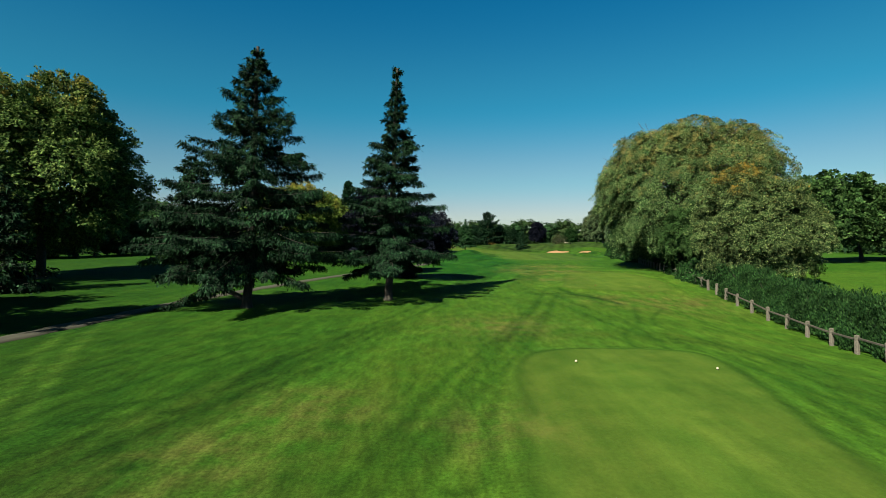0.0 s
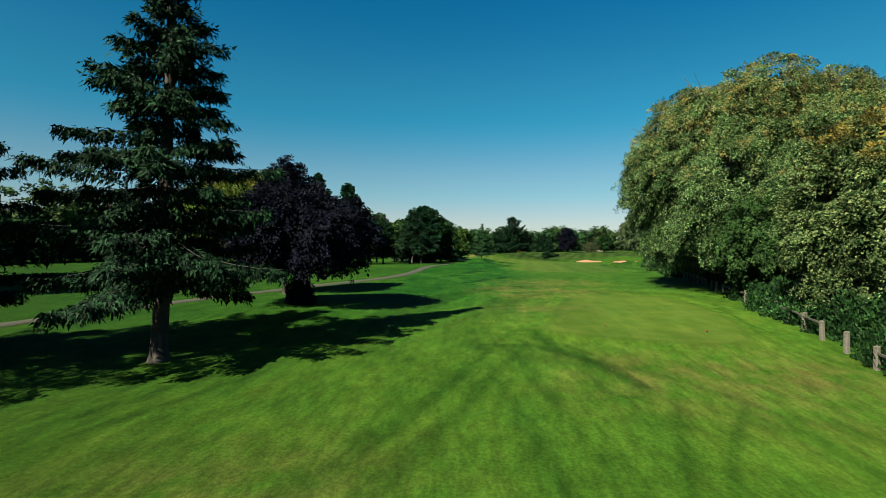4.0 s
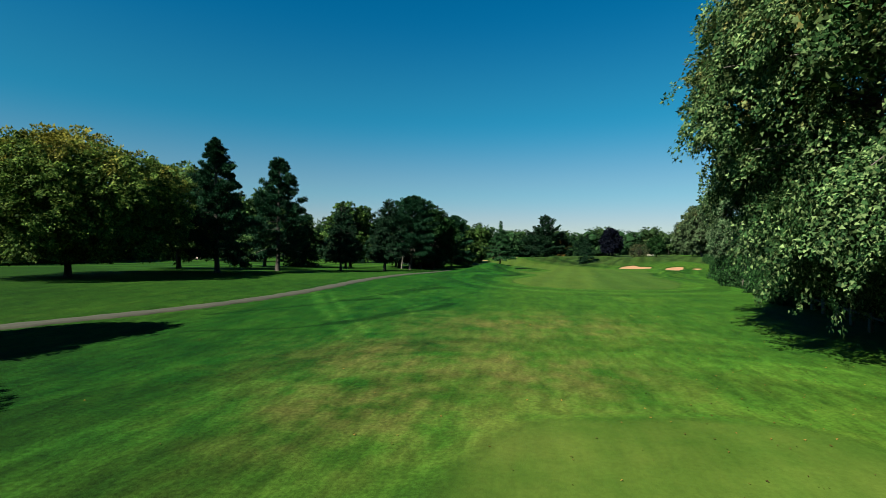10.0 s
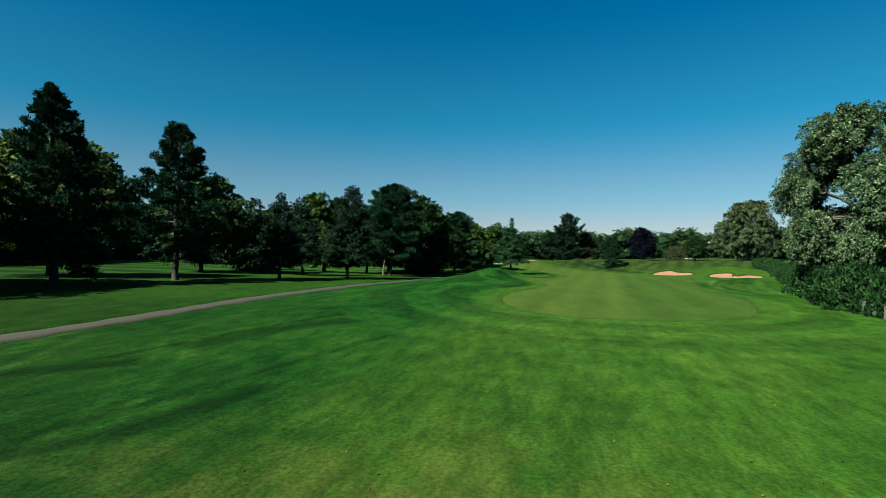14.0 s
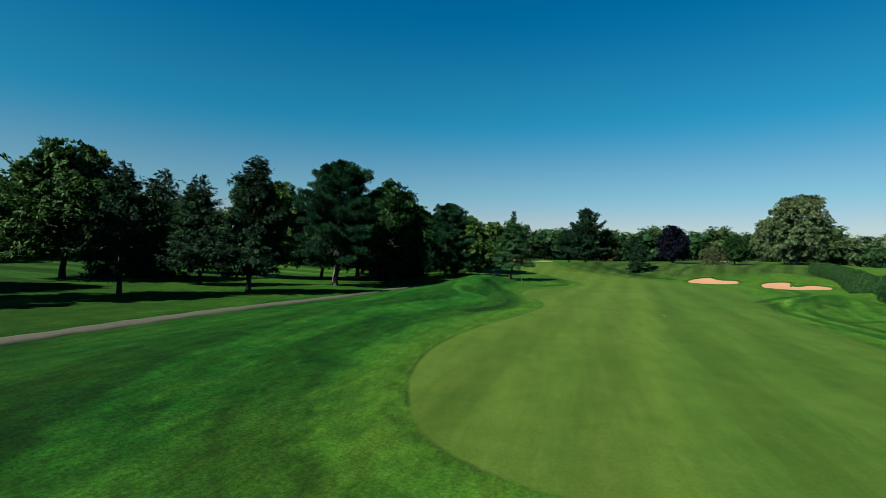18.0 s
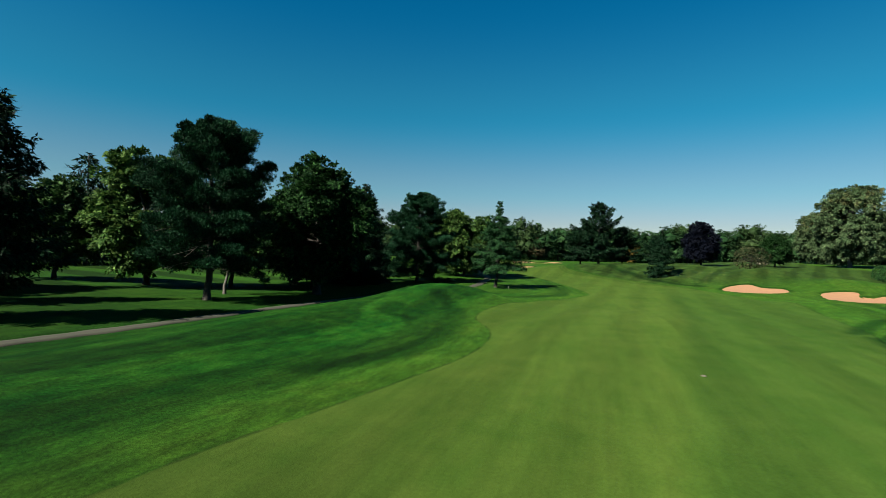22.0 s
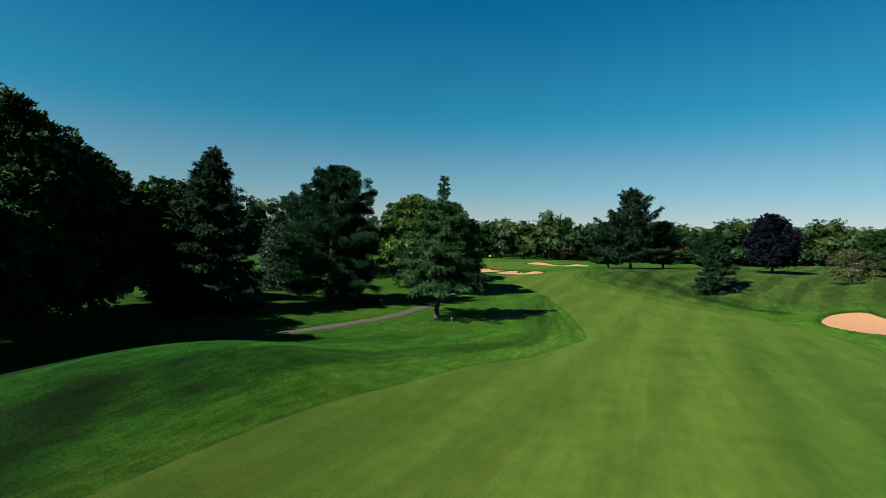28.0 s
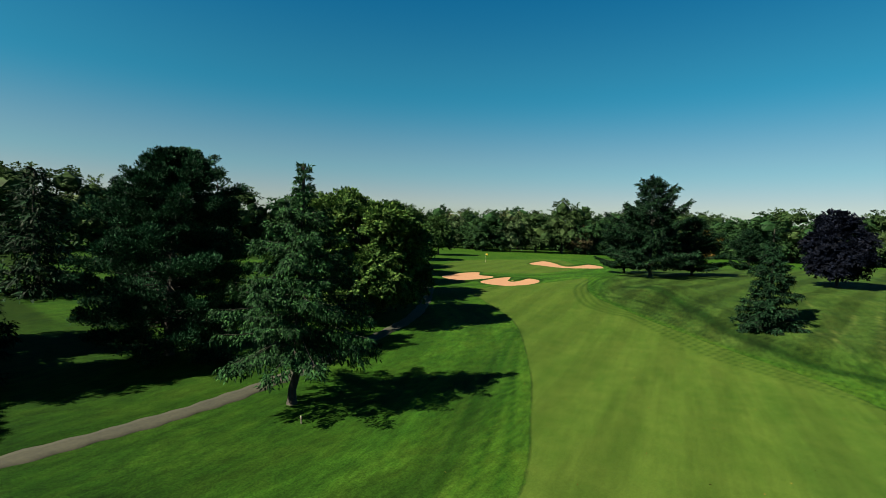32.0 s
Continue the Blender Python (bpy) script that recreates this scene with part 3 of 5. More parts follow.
def spruce(kind, seed, high, wide, clear, mat, whorl=0.36, arms=7, twig=0.34, top=0.35, bark=BARK_BROWN, ragged=0.22, power=0.9, lean=0.0, dense=1.0, rise=0.0, hang=0.55, sag=0.22, second=None, limbs=True, lead=0.75):
    """A conifer with whorls of drooping arms hung with needle sprays; top: share of the height drawn out thin at the tip.
    second: offset, height and reach of another stem that forks off near the foot."""
    rng = np.random.default_rng(seed)
    tree = new(kind)
    stem, sr = trunk_of(rng, high * 0.995, high * 0.017, lean)
    stems = [(stem, high, wide, clear)]
    wood, limb, at, along, face = [tube(stem, sr)], [], [], [], []
    if second:
        ox, oy, h2, w2 = second
        z2 = np.array([0.5, 1.1, 1.7, 2.6, 4.0, 6.0, h2 * 0.97])
        go = np.array([0.0, 0.35, 0.62, 0.84, 0.95, 1.0, 1.0])
        bough = np.column_stack([go * ox, go * oy, z2])
        stems.append((bough, h2, w2, clear * 0.9))
        wood.append(tube(bough, np.linspace(high * 0.011, 0.02, 7)))
    for stem, high, wide, clear in stems:
        z, turn = clear, 0.0
        if limbs:
            limb.append(tube(stem, np.linspace(0.03, 0.008, len(stem)), 4))
        while z < high - 0.15:
            u = (z - clear) / (high - clear)
            reach0 = wide * (1 - u) ** power * (1 if u > 0.08 else 0.8 + 2.5 * u)
            if u > 1 - top:
                reach0 = min(reach0, wide * (top ** power) * (1 - (u - 1 + top) / top) ** 0.6 * lead + 0.18)
            for a in range(max(4, int(arms * (0.6 + 0.5 * (1 - u))))):
                turn += 2.4 + rng.normal(0, 0.25)
                reach = max(0.2, reach0 * (1 + np.clip(rng.normal(0, ragged), -0.5, 0.2 + 0.35 * min(u * 2, 1))))
                tilt = rng.normal(-0.16, 0.10) + 0.55 * u + rise
                out = np.array([math.cos(turn), math.sin(turn), 0])
                s = np.linspace(0, 1, 6)[:, None]
                root = np.array([np.interp(z, stem[:, 2], stem[:, 0]), np.interp(z, stem[:, 2], stem[:, 1]), z + rng.uniform(-0.15, 0.15)])
                arm = root + out * reach * s + np.array([0, 0, 1.0]) * reach * (tilt * s - sag * s * (1 - u) * (1.4 - s))
                if limbs:
                    limb.append(tube(arm, np.linspace(0.006 + 0.007 * reach, 0.003, 6), 4))
                k = max(3, int(reach * 16 * dense / twig ** 1.2 * 0.125))
                t = rng.uniform(0.12, 1.0, k) ** 0.8
                p = np.column_stack([np.interp(t, s[:, 0], arm[:, i]) for i in range(3)])
                side = np.array([-out[1], out[0], 0])
                flank = rng.choice([-1, 1], k)[:, None] * side
                lat = (1.06 - t)[:, None] * reach * 0.34 * rng.uniform(0, 1, (k, 1)) ** 0.8
                p = p + flank * lat - np.array([0, 0, 1.0]) * lat * 0.25 + rng.normal(0, 0.04, (k, 3))
                go = unit(out * 0.75 + flank * rng.uniform(0.1, 0.9, (k, 1)) + np.array([0, 0, 1.0]) * (rng.normal(-0.2 - hang, 0.4, (k, 1)) + (0.35 + hang * 0.7) * u))
                step = twig * rng.uniform(0.16, 0.40, (k, 1)) * min(1.0, 0.4 + 0.5 * reach)
                for j in range(5):
                    at.append(p + go * step * j - np.array([0, 0, 1.0]) * hang * step * 0.06 * j * j + rng.normal(0, twig * 0.10, (k, 3)))
                    along.append(go + rng.normal(0, 0.35, (k, 3)))
                    face.append(np.array([0, 0, 0.8]) + out * hang * 0.6 + rng.normal(0, 0.55, (k, 3)))
            z += whorl * rng.uniform(0.75, 1.25) * (1 - 0.35 * u)
    at, along, face = np.concatenate(at), np.concatenate(along), np.concatenate(face)
    ls = twig * rng.uniform(0.6, 1.3, len(at))
    smooth(part("trunk", joined(wood), bark, tree))
    if limb:
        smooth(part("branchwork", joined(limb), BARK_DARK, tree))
    part("crown", leaves(at, along, face, ls, ls * rng.uniform(0.28, 0.46, len(at)), 0.2), mat, tree)
    return tree


def pine(kind, seed, high, wide, clear, mat, arms=110, plates=11, needles=90, size=0.25, bark=BARK_BROWN, full=0.45, lean=0.0, blunt=0.48, plate=0.50, sweep=0.9, bare=0):
    """A pine: open crown of rising arms that carry flat, brushy plates of needles. full: share of the crown's height where it is widest."""
    rng = np.random.default_rng(seed)
    tree = new(kind)
    stem, sr = trunk_of(rng, high * 0.95, high * 0.019, lean)
    wood, limb, tip, aim, big = [tube(stem, sr)], [], [], [], []
    for a in range(arms):
        u = ((a + rng.random()) / arms) ** 0.9
        z = clear + (high * 0.97 - clear) * u
        reach = wide * (np.interp(u, [0, full * 0.5, full, 0.85, 1], [0.8, 0.97, 1.0, blunt, 0.08])) * rng.uniform(0.58, 1.10)
        th = a * 2.4 + rng.normal(0, 0.4)
        out = np.array([math.cos(th), math.sin(th), 0])
        up = np.interp(u, [0, 0.5, 1], [-0.08, 0.15, sweep]) + rng.normal(0, 0.1)
        s = np.linspace(0, 1, 6)[:, None]
        root = np.array([np.interp(z, stem[:, 2], stem[:, 0]), np.interp(z, stem[:, 2], stem[:, 1]), z])
        arm = root + out * reach * s + np.array([0, 0, 1.0]) * reach * (up * s - 0.15 * s * (1 - s))
        limb.append(tube(arm, np.linspace(0.008 + 0.006 * reach, 0.005, 6), 4))
        k = max(2, int(round(plates * (0.35 + 0.65 * reach / wide))))
        t = np.append(1 - 0.68 * rng.uniform(0, 1, k - 1) ** 1.1, 0.98)
        p = np.column_stack([np.interp(t, s[:, 0], arm[:, i]) for i in range(3)])
        side = np.array([-out[1], out[0], 0])
        off = side * rng.normal(0, 1, (k, 1)) * reach * 0.24 * (1.15 - t[:, None]) + np.array([0, 0, 1.0]) * rng.normal(0.12, 0.12, (k, 1))
        tip.append(p + off)
        aim.append(np.repeat(out[None] * 0.5 + np.array([[0, 0, 0.7]]), k, 0))
        big.append(plate * rng.uniform(0.7, 1.25, k) * (0.55 + 0.45 * reach / wide))
    tip, aim, big = np.concatenate(tip), np.concatenate(aim), np.concatenate(big)
    n = len(tip) * needles
    o = ball(rng, n) * rng.random((n, 1)) ** 0.4
    at = np.repeat(tip, needles, 0) + o * np.repeat(big, needles)[:, None] * np.array([1, 1, 0.6])
    d = np.repeat(aim, needles, 0) + o * 0.8 + rng.normal(0, 0.35, (n, 3))
    ls = size * rng.uniform(0.7, 1.3, n)
    smooth(part("trunk", joined(wood), bark, tree))
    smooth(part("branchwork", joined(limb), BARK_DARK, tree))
    for a in range(bare):
        z, th, reach = rng.uniform(clear * 0.8, clear + (high - clear) * 0.42), a * 2.4 + rng.normal(0, 0.3), wide * rng.uniform(0.45, 0.95)
        s = np.linspace(0, 1, 7)[:, None]
        out = np.array([math.cos(th), math.sin(th), 0])
        root = np.array([np.interp(z, stem[:, 2], stem[:, 0]), np.interp(z, stem[:, 2], stem[:, 1]), z])
        arm = root + out * reach * s + np.array([0, 0, 1.0]) * reach * (0.10 * s - 0.28 * s * s) + rng.normal(0, 0.05, (7, 3)) * s
        fork = arm[4] + (unit(out + np.array([-out[1], out[0], 0]) * rng.choice([-0.8, 0.8])) * reach * 0.4) * s - np.array([0, 0, 0.12]) * s * reach
        smooth(part("dead_branch", joined([tube(arm, np.linspace(0.045, 0.012, 7), 5), tube(fork, np.linspace(0.022, 0.008, 7), 4)]), BARK_GREY, tree, "bare grey dead branch"))
    part("crown", leaves(at, d, o + np.array([0, 0, 0.4]) + rng.normal(0, 0.4, (n, 3)), ls, ls * 0.42, 0.1), mat, tree)
    return tree


def bush(kind, seed, high, wide, mat, count, size=0.22, upright=0.3, slim=0.6):
    rng = np.random.default_rng(seed)
    thing = new(kind)
    wood = []
    for _ in range(9):
        d = ball(rng, 1)[0] * np.array([wide, wide, 0]) * 0.6
        s = np.linspace(0, 1, 5)[:, None]
        wood.append(tube(np.array([0, 0, -0.1]) + (d + np.array([0, 0, high * 0.8])) * s ** np.array([[1.5, 1.5, 1]]), np.linspace(0.05, 0.012, 5), 5))
    d = ball(rng, count)
    d[:, 2] = np.abs(d[:, 2]) * 1.15 - 0.15
    lump = 1 + 0.13 * np.sin(d[:, 0] * 7 + seed) + 0.11 * np.sin(d[:, 1] * 8 + 2 * seed)
    at = d * np.array([wide, wide, high * 0.9]) * (lump * rng.uniform(0.62, 1.05, count))[:, None]
    at[:, 2] = np.maximum(at[:, 2], 0.05)
    along = d * 0.6 + rng.normal(0, 0.6, (count, 3)) + np.array([0, 0, upright * 2])
    ls = size * rng.uniform(0.6, 1.5, count)
    smooth(part("stems", joined(wood), BARK_BROWN, thing))
    part("foliage", leaves(at, along, d + rng.normal(0, 0.5, (count, 3)), ls, ls * slim), mat, thing)
    return thing


# ---- the ground ----
LEVELS = np.array([
    (0, -25, -0.3), (6, 17, 0.0), (-12, 30, 0.1), (-4, 35, 0.0), (15, 42, 0.7), (20, 27, -0.8), (24, 49, 0.5),
    (-24, 34, 0.6), (3, 49, 0.6), (6, 77, 0.9), (-25, 84, 1.3), (-17, 98, 1.7), (-24, 127, 1.2), (-9, 110, 1.3),
    (-7, 121, 0.8), (-7, 136, 0.5), (-7, 152, 0.0), (-4, 174, 0.2), (7, 174, -0.4), (12, 112, 0.4), (15, 129, 0.3),
    (5, 163, -0.7), (21, 236, 2.7), (32, 206, 0.1), (44, 235, 3.0), (42, 203, -0.4), (60, 187, 0.0), (0, 236, 0.3),
    (5, 255, 1.5), (-16, 268, 1.0), (66, 212, 1.6), (25, 195, -0.6), (80, 250, 3.0), (85, 280, 3.6), (62, 243, 2.9), (53, 229, 1.8)])


MOUNDS = [(18.8, 27.5, 5, 11, -0.7), (5.5, 128, 3.2, 10, 0.7), (6.2, 147, 3.6, 9, 1.45), (10, 150.5, 3.2, 6, 0.95), (6, 110, 4, 9, 0.4), (5.5, 92, 4, 10, 0.35), (45, 207, 8, 10, 1.5), (57, 195, 8, 9, 1.6),
          (30, 222, 9, 8, 0.6), (39, 138, 2.2, 5, 0.7), (43.5, 143, 2.2, 5, 0.8), (48.5, 147, 2.4, 5, 0.8), (42, 163, 4, 6, 0.6), (1, 280, 11, 12, 0.8), (-4, 47.5, 5, 6, 0.45),
          (24, 219, 4.5, 5, 1.4), (29, 211, 4, 5, 1.1), (36, 214, 4, 6, 1.3), (41, 222, 5, 5, 1.1), (50, 206, 5, 5, 1.4), (58, 212, 6, 6, 1.25), (35, 203, 3.5, 4, 0.85)]


def lift(x, y):
    """Height of the turf: levels of the course blended over some 12 m, and its mounds."""
    x, y = np.asarray(x, float), np.asarray(y, float)
    top, low = np.full(x.shape, 0.02 * 0.8), np.full(x.shape, 0.02)
    for a, b, c in LEVELS:
        w = np.exp(-((x - a) ** 2 + (y - b) ** 2) / (2 * 12.0 ** 2))
        top, low = top + w * c, low + w
    z = top / low
    for a, b, w, l, h in MOUNDS:
        z = z + h * np.exp(-((x - a) / w) ** 2 - ((y - b) / l) ** 2)
    return z


def closed(points, step=10):
    """A smooth closed outline through a few corners."""
    p = np.array(points, float)
    out = []
    for i in range(len(p)):
        a, b, c, d = p[i - 1], p[i], p[(i + 1) % len(p)], p[(i + 2) % len(p)]
        for t in np.linspace(0, 1, step, endpoint=False):
            out.append(0.5 * (2 * b + (c - a) * t + (2 * a - 5 * b + 4 * c - d) * t ** 2 + (3 * b - a - 3 * c + d) * t ** 3))
    return np.array(out)


def drawn(points, step=10):
    """A smooth open line through a few points."""
    p = np.array(points, float)
    p = np.concatenate([[2 * p[0] - p[1]], p, [2 * p[-1] - p[-2]]])
    out = []
    for i in range(1, len(p) - 2):
        a, b, c, d = p[i - 1:i + 3]
        for t in np.linspace(0, 1, step, endpoint=False):
            out.append(0.5 * (2 * b + (c - a) * t + (2 * a - 5 * b + 4 * c - d) * t ** 2 + (3 * b - a - 3 * c + d) * t ** 3))
    return np.array(out + [p[-2]])


def off_line(x, y, line, loop=False):
    """Distance of places from a line; inside a loop it counts positive, outside negative."""
    a = line
    b = np.roll(line, -1, 0) if loop else line[1:]
    a = a if loop else line[:-1]
    best, inside = np.full(x.shape, 1e9), np.zeros(x.shape, bool)
    for (ax, ay), (bx, by) in zip(a, b):
        dx, dy = bx - ax, by - ay
        t = np.clip(((x - ax) * dx + (y - ay) * dy) / (dx * dx + dy * dy + 1e-12), 0, 1)
        best = np.minimum(best, (x - ax - t * dx) ** 2 + (y - ay - t * dy) ** 2)
        if loop:
            cross = (ay > y) != (by > y)
            inside ^= cross & (x < (bx - ax) * (y - ay) / (by - ay + 1e-12) + ax)
    best = np.sqrt(best)
    return np.where(inside, best, -best) if loop else best


FAIRWAY = closed([(15.3, 95.8), (17.5, 94.2), (20.4, 94.0), (24.3, 95.5), (29.4, 101), (33.5, 115), (34, 129), (37, 142), (40, 160), (39, 176), (35, 191), (30, 199),
                  (21.5, 211), (15, 220), (12, 236), (7, 226), (0, 217), (10.0, 203), (16.0, 187.4), (18.5, 178.4), (20.1, 171.2), (19.2, 167.0), (17.6, 162.4), (15.3, 158.5), (14.2, 153.4), (13.2, 147), (12.8, 141), (13.4, 136.4), (15.2, 132), (15.9, 128), (15.7, 124), (15.0, 120.5), (14.0, 116), (13.1, 112), (12.6, 106.5), (13.0, 102), (14.0, 98.4)], 6)
TEES = [closed([(1.2, 2), (1.8, 11), (2.6, 17), (4.6, 19.4), (9.4, 19.3), (9.8, 16.5), (9.0, 13), (8.2, 9.5), (7.4, 3), (4.5, -1)]),
        closed([(10.2, 41), (11.0, 45), (12.4, 51), (13.8, 55.2), (15.5, 56.4), (19.7, 56.6), (20.6, 53), (20.2, 46), (18.4, 40.5), (14.5, 39.6)])]
GREEN = closed([(-19, 248), (-22, 265), (-17, 278), (-6, 282), (3, 272), (6, 258), (3, 246), (-5, 242), (-13, 241)])
BUNKERS = [closed([(39.3, 190), (41.4, 195), (44.6, 196.4), (45.6, 192.8), (47.8, 190.2), (47, 186.4), (43.6, 184.4), (40.4, 185.6)]),
           closed([(48.9, 180), (50.8, 185.6), (54.7, 186), (54.0, 181.6), (57.3, 183.4), (59.4, 181.4), (57, 176.8), (51, 173), (48.6, 176)]),
           closed([(-11.6, 232), (-11, 239), (-8.5, 242), (-6.5, 237.5), (-3.6, 236.5), (-3, 232), (-6.4, 227.5)]),
           closed([(-2.6, 226.8), (-2.6, 233), (-0.6, 236.5), (0.8, 231.5), (2.0, 231.2), (3, 235), (5.6, 232), (6.2, 226), (2.5, 222.5)]),
           closed([(-5.5, 266), (-4.5, 274), (0, 270), (3.6, 265), (7, 271), (10.5, 269), (10.6, 262.5), (4, 259), (-1, 262)])]
PATH = drawn([(-20.5, 6), (-18.3, 20), (-16.8, 36), (-13, 51), (-8, 61.5), (-3.4, 70.3), (-1.5, 80), (-1.1, 95), (-1.1, 110), (0.1, 124), (0.2, 140), (0.2, 152), (2.6, 163), (4.2, 172.5),
              (3.4, 184), (0.8, 199), (-6, 216), (-16, 232)], 8)


def sheet():
    """The turf: one sheet, close-meshed along the course and wide-meshed out to the horizon."""
    far = np.array([30, 65, 110, 180, 300, 500, 800, 1300, 2200])
    xs = np.concatenate([-40 - far[::-1], np.arange(-40, -22, 0.9), np.arange(-22, -14, 0.32), np.arange(-14, 22, 0.25), np.arange(22, 47, 0.42), np.arange(47, 76, 0.8), np.arange(76, 100, 3.0), 100 + far])
    ys = np.concatenate([-8 - far[::-1], np.arange(-8, 5, 0.5), np.arange(5, 88, 0.25), np.arange(88, 163, 0.5), np.arange(163, 224, 0.3), np.arange(224, 292, 0.65), 292 + far])
    x, y = (a.ravel() for a in np.meshgrid(xs, ys))
    z = lift(x, y)
    near = (x > -41) & (x < 77) & (y > -9) & (y < 293)
    nx, ny = x[near], y[near]
    layer = {k: np.zeros(len(x), np.float32) for k in ("fairway", "worn", "track_and_shade", "pale", "band", "lush", "cut", "half", "hill")}
    layer["fairway"][:] = -20
    f = np.maximum(off_line(nx, ny, FAIRWAY, True), off_line(nx, ny, GREEN, True))
    tee = np.maximum(*(off_line(nx, ny, t, True) for t in TEES))
    layer["fairway"][near] = np.maximum(f, tee)
    dz = np.clip((tee + 1.2) / 1.6, 0, 1)
    dz = 0.16 * dz * dz * (3 - 2 * dz)
    dz -= 0.05 * np.exp(-((f + 0.1) / 0.35) ** 2)
    layer["track_and_shade"][near] = np.maximum(layer["track_and_shade"][near], 0.3 * np.exp(-(tee / 0.16) ** 2))
    for b in BUNKERS:
        d = off_line(nx, ny, b, True)
        lip = np.exp(-((d + 0.9) / 1.1) ** 2) * 0.06
        layer["track_and_shade"][near] = np.maximum(layer["track_and_shade"][near], np.exp(-((d + 0.15) / 0.3) ** 2))
        dz += np.where(d > 0, -np.clip(d * 0.6, 0, 0.75), lip)
    p = off_line(nx, ny, PATH)
    dz -= 0.06 * np.clip((1.3 - p) / 0.5, 0, 1)
    z[near] += dz
    layer["band"][near] = nx - 0.06 * ny + 2.0 * np.sin(ny * 0.02)
    seam = nx - np.interp(ny, [94, 113, 120, 133, 144, 160, 176, 200], [20.5, 22.7, 23.5, 25.6, 27.2, 29.0, 29.6, 29.0])
    layer["half"][near] = np.clip(seam / 0.9 + 0.5, 0, 1) * np.clip((ny - 90) / 4, 0, 1) * np.clip((196 - ny) / 25, 0, 1)
    for wx, wy, wr in WORN:
        layer["worn"][near] = np.maximum(layer["worn"][near], np.exp(-((nx - wx) ** 2 + (ny - wy) ** 2) / (wr * wr)))
    for t in RUTS:
        d = off_line(nx, ny, drawn(t, 6))
        layer["track_and_shade"][near] = np.maximum(layer["track_and_shade"][near], 0.65 * np.exp(-(np.abs(d - 0.55) / 0.15) ** 2))
    for t in CUTS:
        d = off_line(nx, ny, drawn(t, 6))
        layer["track_and_shade"][near] = np.maximum(layer["track_and_shade"][near], np.where(ny < 60, 0.7, 1.0) * np.exp(-(d / np.where(ny < 88, 0.17, np.where(ny < 162, 0.3, 0.16))) ** 2))
    for t in PRESSED:
        d = off_line(nx, ny, drawn(t, 6))
        layer["pale"][near] = np.maximum(layer["pale"][near], np.where(ny < 162, 1.2, 1.0) * np.exp(-(d / np.where(ny < 88, 0.2, np.where(ny < 162, 0.36, 0.17))) ** 2))
    trodden = 0.20 * np.clip((nx - 4) / 5, 0, 1) * np.clip((27 - nx) / 5, 0, 1) * np.clip((ny - 34) / 8, 0, 1) * np.clip((98 - ny) / 20, 0, 1)
    layer["pale"][near] = np.maximum(layer["pale"][near], np.maximum(trodden, 0.26 * np.clip(tee / 0.3, 0, 1) ))
    for x0, x1, y0, y1 in STRIPES:
        d = np.abs(nx - x0 - (x1 - x0) * (ny - y0) / (y1 - y0))
        layer["pale"][near] = np.maximum(layer["pale"][near], (0.15 + 0.26 * (y0 > 30)) * np.exp(-(d / 0.42) ** 4) * np.clip((ny - y0) / 1.5, 0, 1) * np.clip((y1 - ny) / 1.5, 0, 1))
    # dark bands: swaths, and mound and hollow shade put into the colour
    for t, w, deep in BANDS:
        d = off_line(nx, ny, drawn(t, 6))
        layer["track_and_shade"][near] = np.maximum(layer["track_and_shade"][near], deep * np.exp(-(d / w) ** 4))
    ledge = off_line(nx, ny, drawn(TERRACE, 8))
    for at in (0.0, 0.8, 1.6):
        layer["track_and_shade"][near] = np.maximum(layer["track_and_shade"][near], 0.85 * np.exp(-((ledge - at) / 0.17) ** 2))
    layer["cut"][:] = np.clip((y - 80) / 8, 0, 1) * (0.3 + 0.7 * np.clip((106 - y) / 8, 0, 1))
    layer["lush"][:] = np.clip((y - 30 - 1.5 * x) / 20, 0, 1) * np.clip((16 - x + 0.3 * np.maximum(y - 160, 0)) / 6, 0, 1) * np.clip(1 - (y - 152) / 30, 0.4, 1) * (0.62 + 0.38 * np.clip((x + 3) / 3, 0, 1))
    layer["lush"][:] = np.maximum(layer["lush"], 0.38 * np.clip((y - 58) / 20, 0, 1) * np.clip((240 - y) / 20, 0, 1) * (1 - 0.75 * np.clip((y - 160) / 8, 0, 1) * np.clip((x - 6) / 4, 0, 1)))
    layer["lush"][:] = np.maximum(layer["lush"], 0.5 * np.clip((-2 - x) / 4, 0, 1) * np.clip((34 - y) / 8, 0, 1))
    layer["lush"][:] = np.maximum(layer["lush"], 0.45 * np.clip((x - 16) / 5, 0, 1) * np.clip((y - 58) / 6, 0, 1) * np.clip((90 - y) / 12, 0, 1))
    layer["lush"][near] *= 0.45 + 0.55 * np.clip((-f - 0.8) / 1.6, 0, 1)
    layer["hill"][near] = np.clip((nx - 14) / 4, 0, 1) * np.clip((ny - 192) / 10, 0, 1) * np.clip((-f - 0.1) / 0.8, 0, 1)
    w = len(xs)
    i, j = np.meshgrid(np.arange(len(ys) - 1), np.arange(w - 1), indexing="ij")
    q = np.stack([i * w + j, i * w + j + 1, (i + 1) * w + j + 1, (i + 1) * w + j], -1).reshape(-1, 4)
    me = bpy.data.meshes.new("ground")
    me.from_pydata(np.column_stack([x, y, z]), [], q)
    me.materials.append(TURF)
    for k, v in layer.items():
        me.attributes.new(k, "FLOAT", "POINT").data.foreach_set("value", v)
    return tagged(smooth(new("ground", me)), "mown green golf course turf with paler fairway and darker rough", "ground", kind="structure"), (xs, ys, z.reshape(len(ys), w))


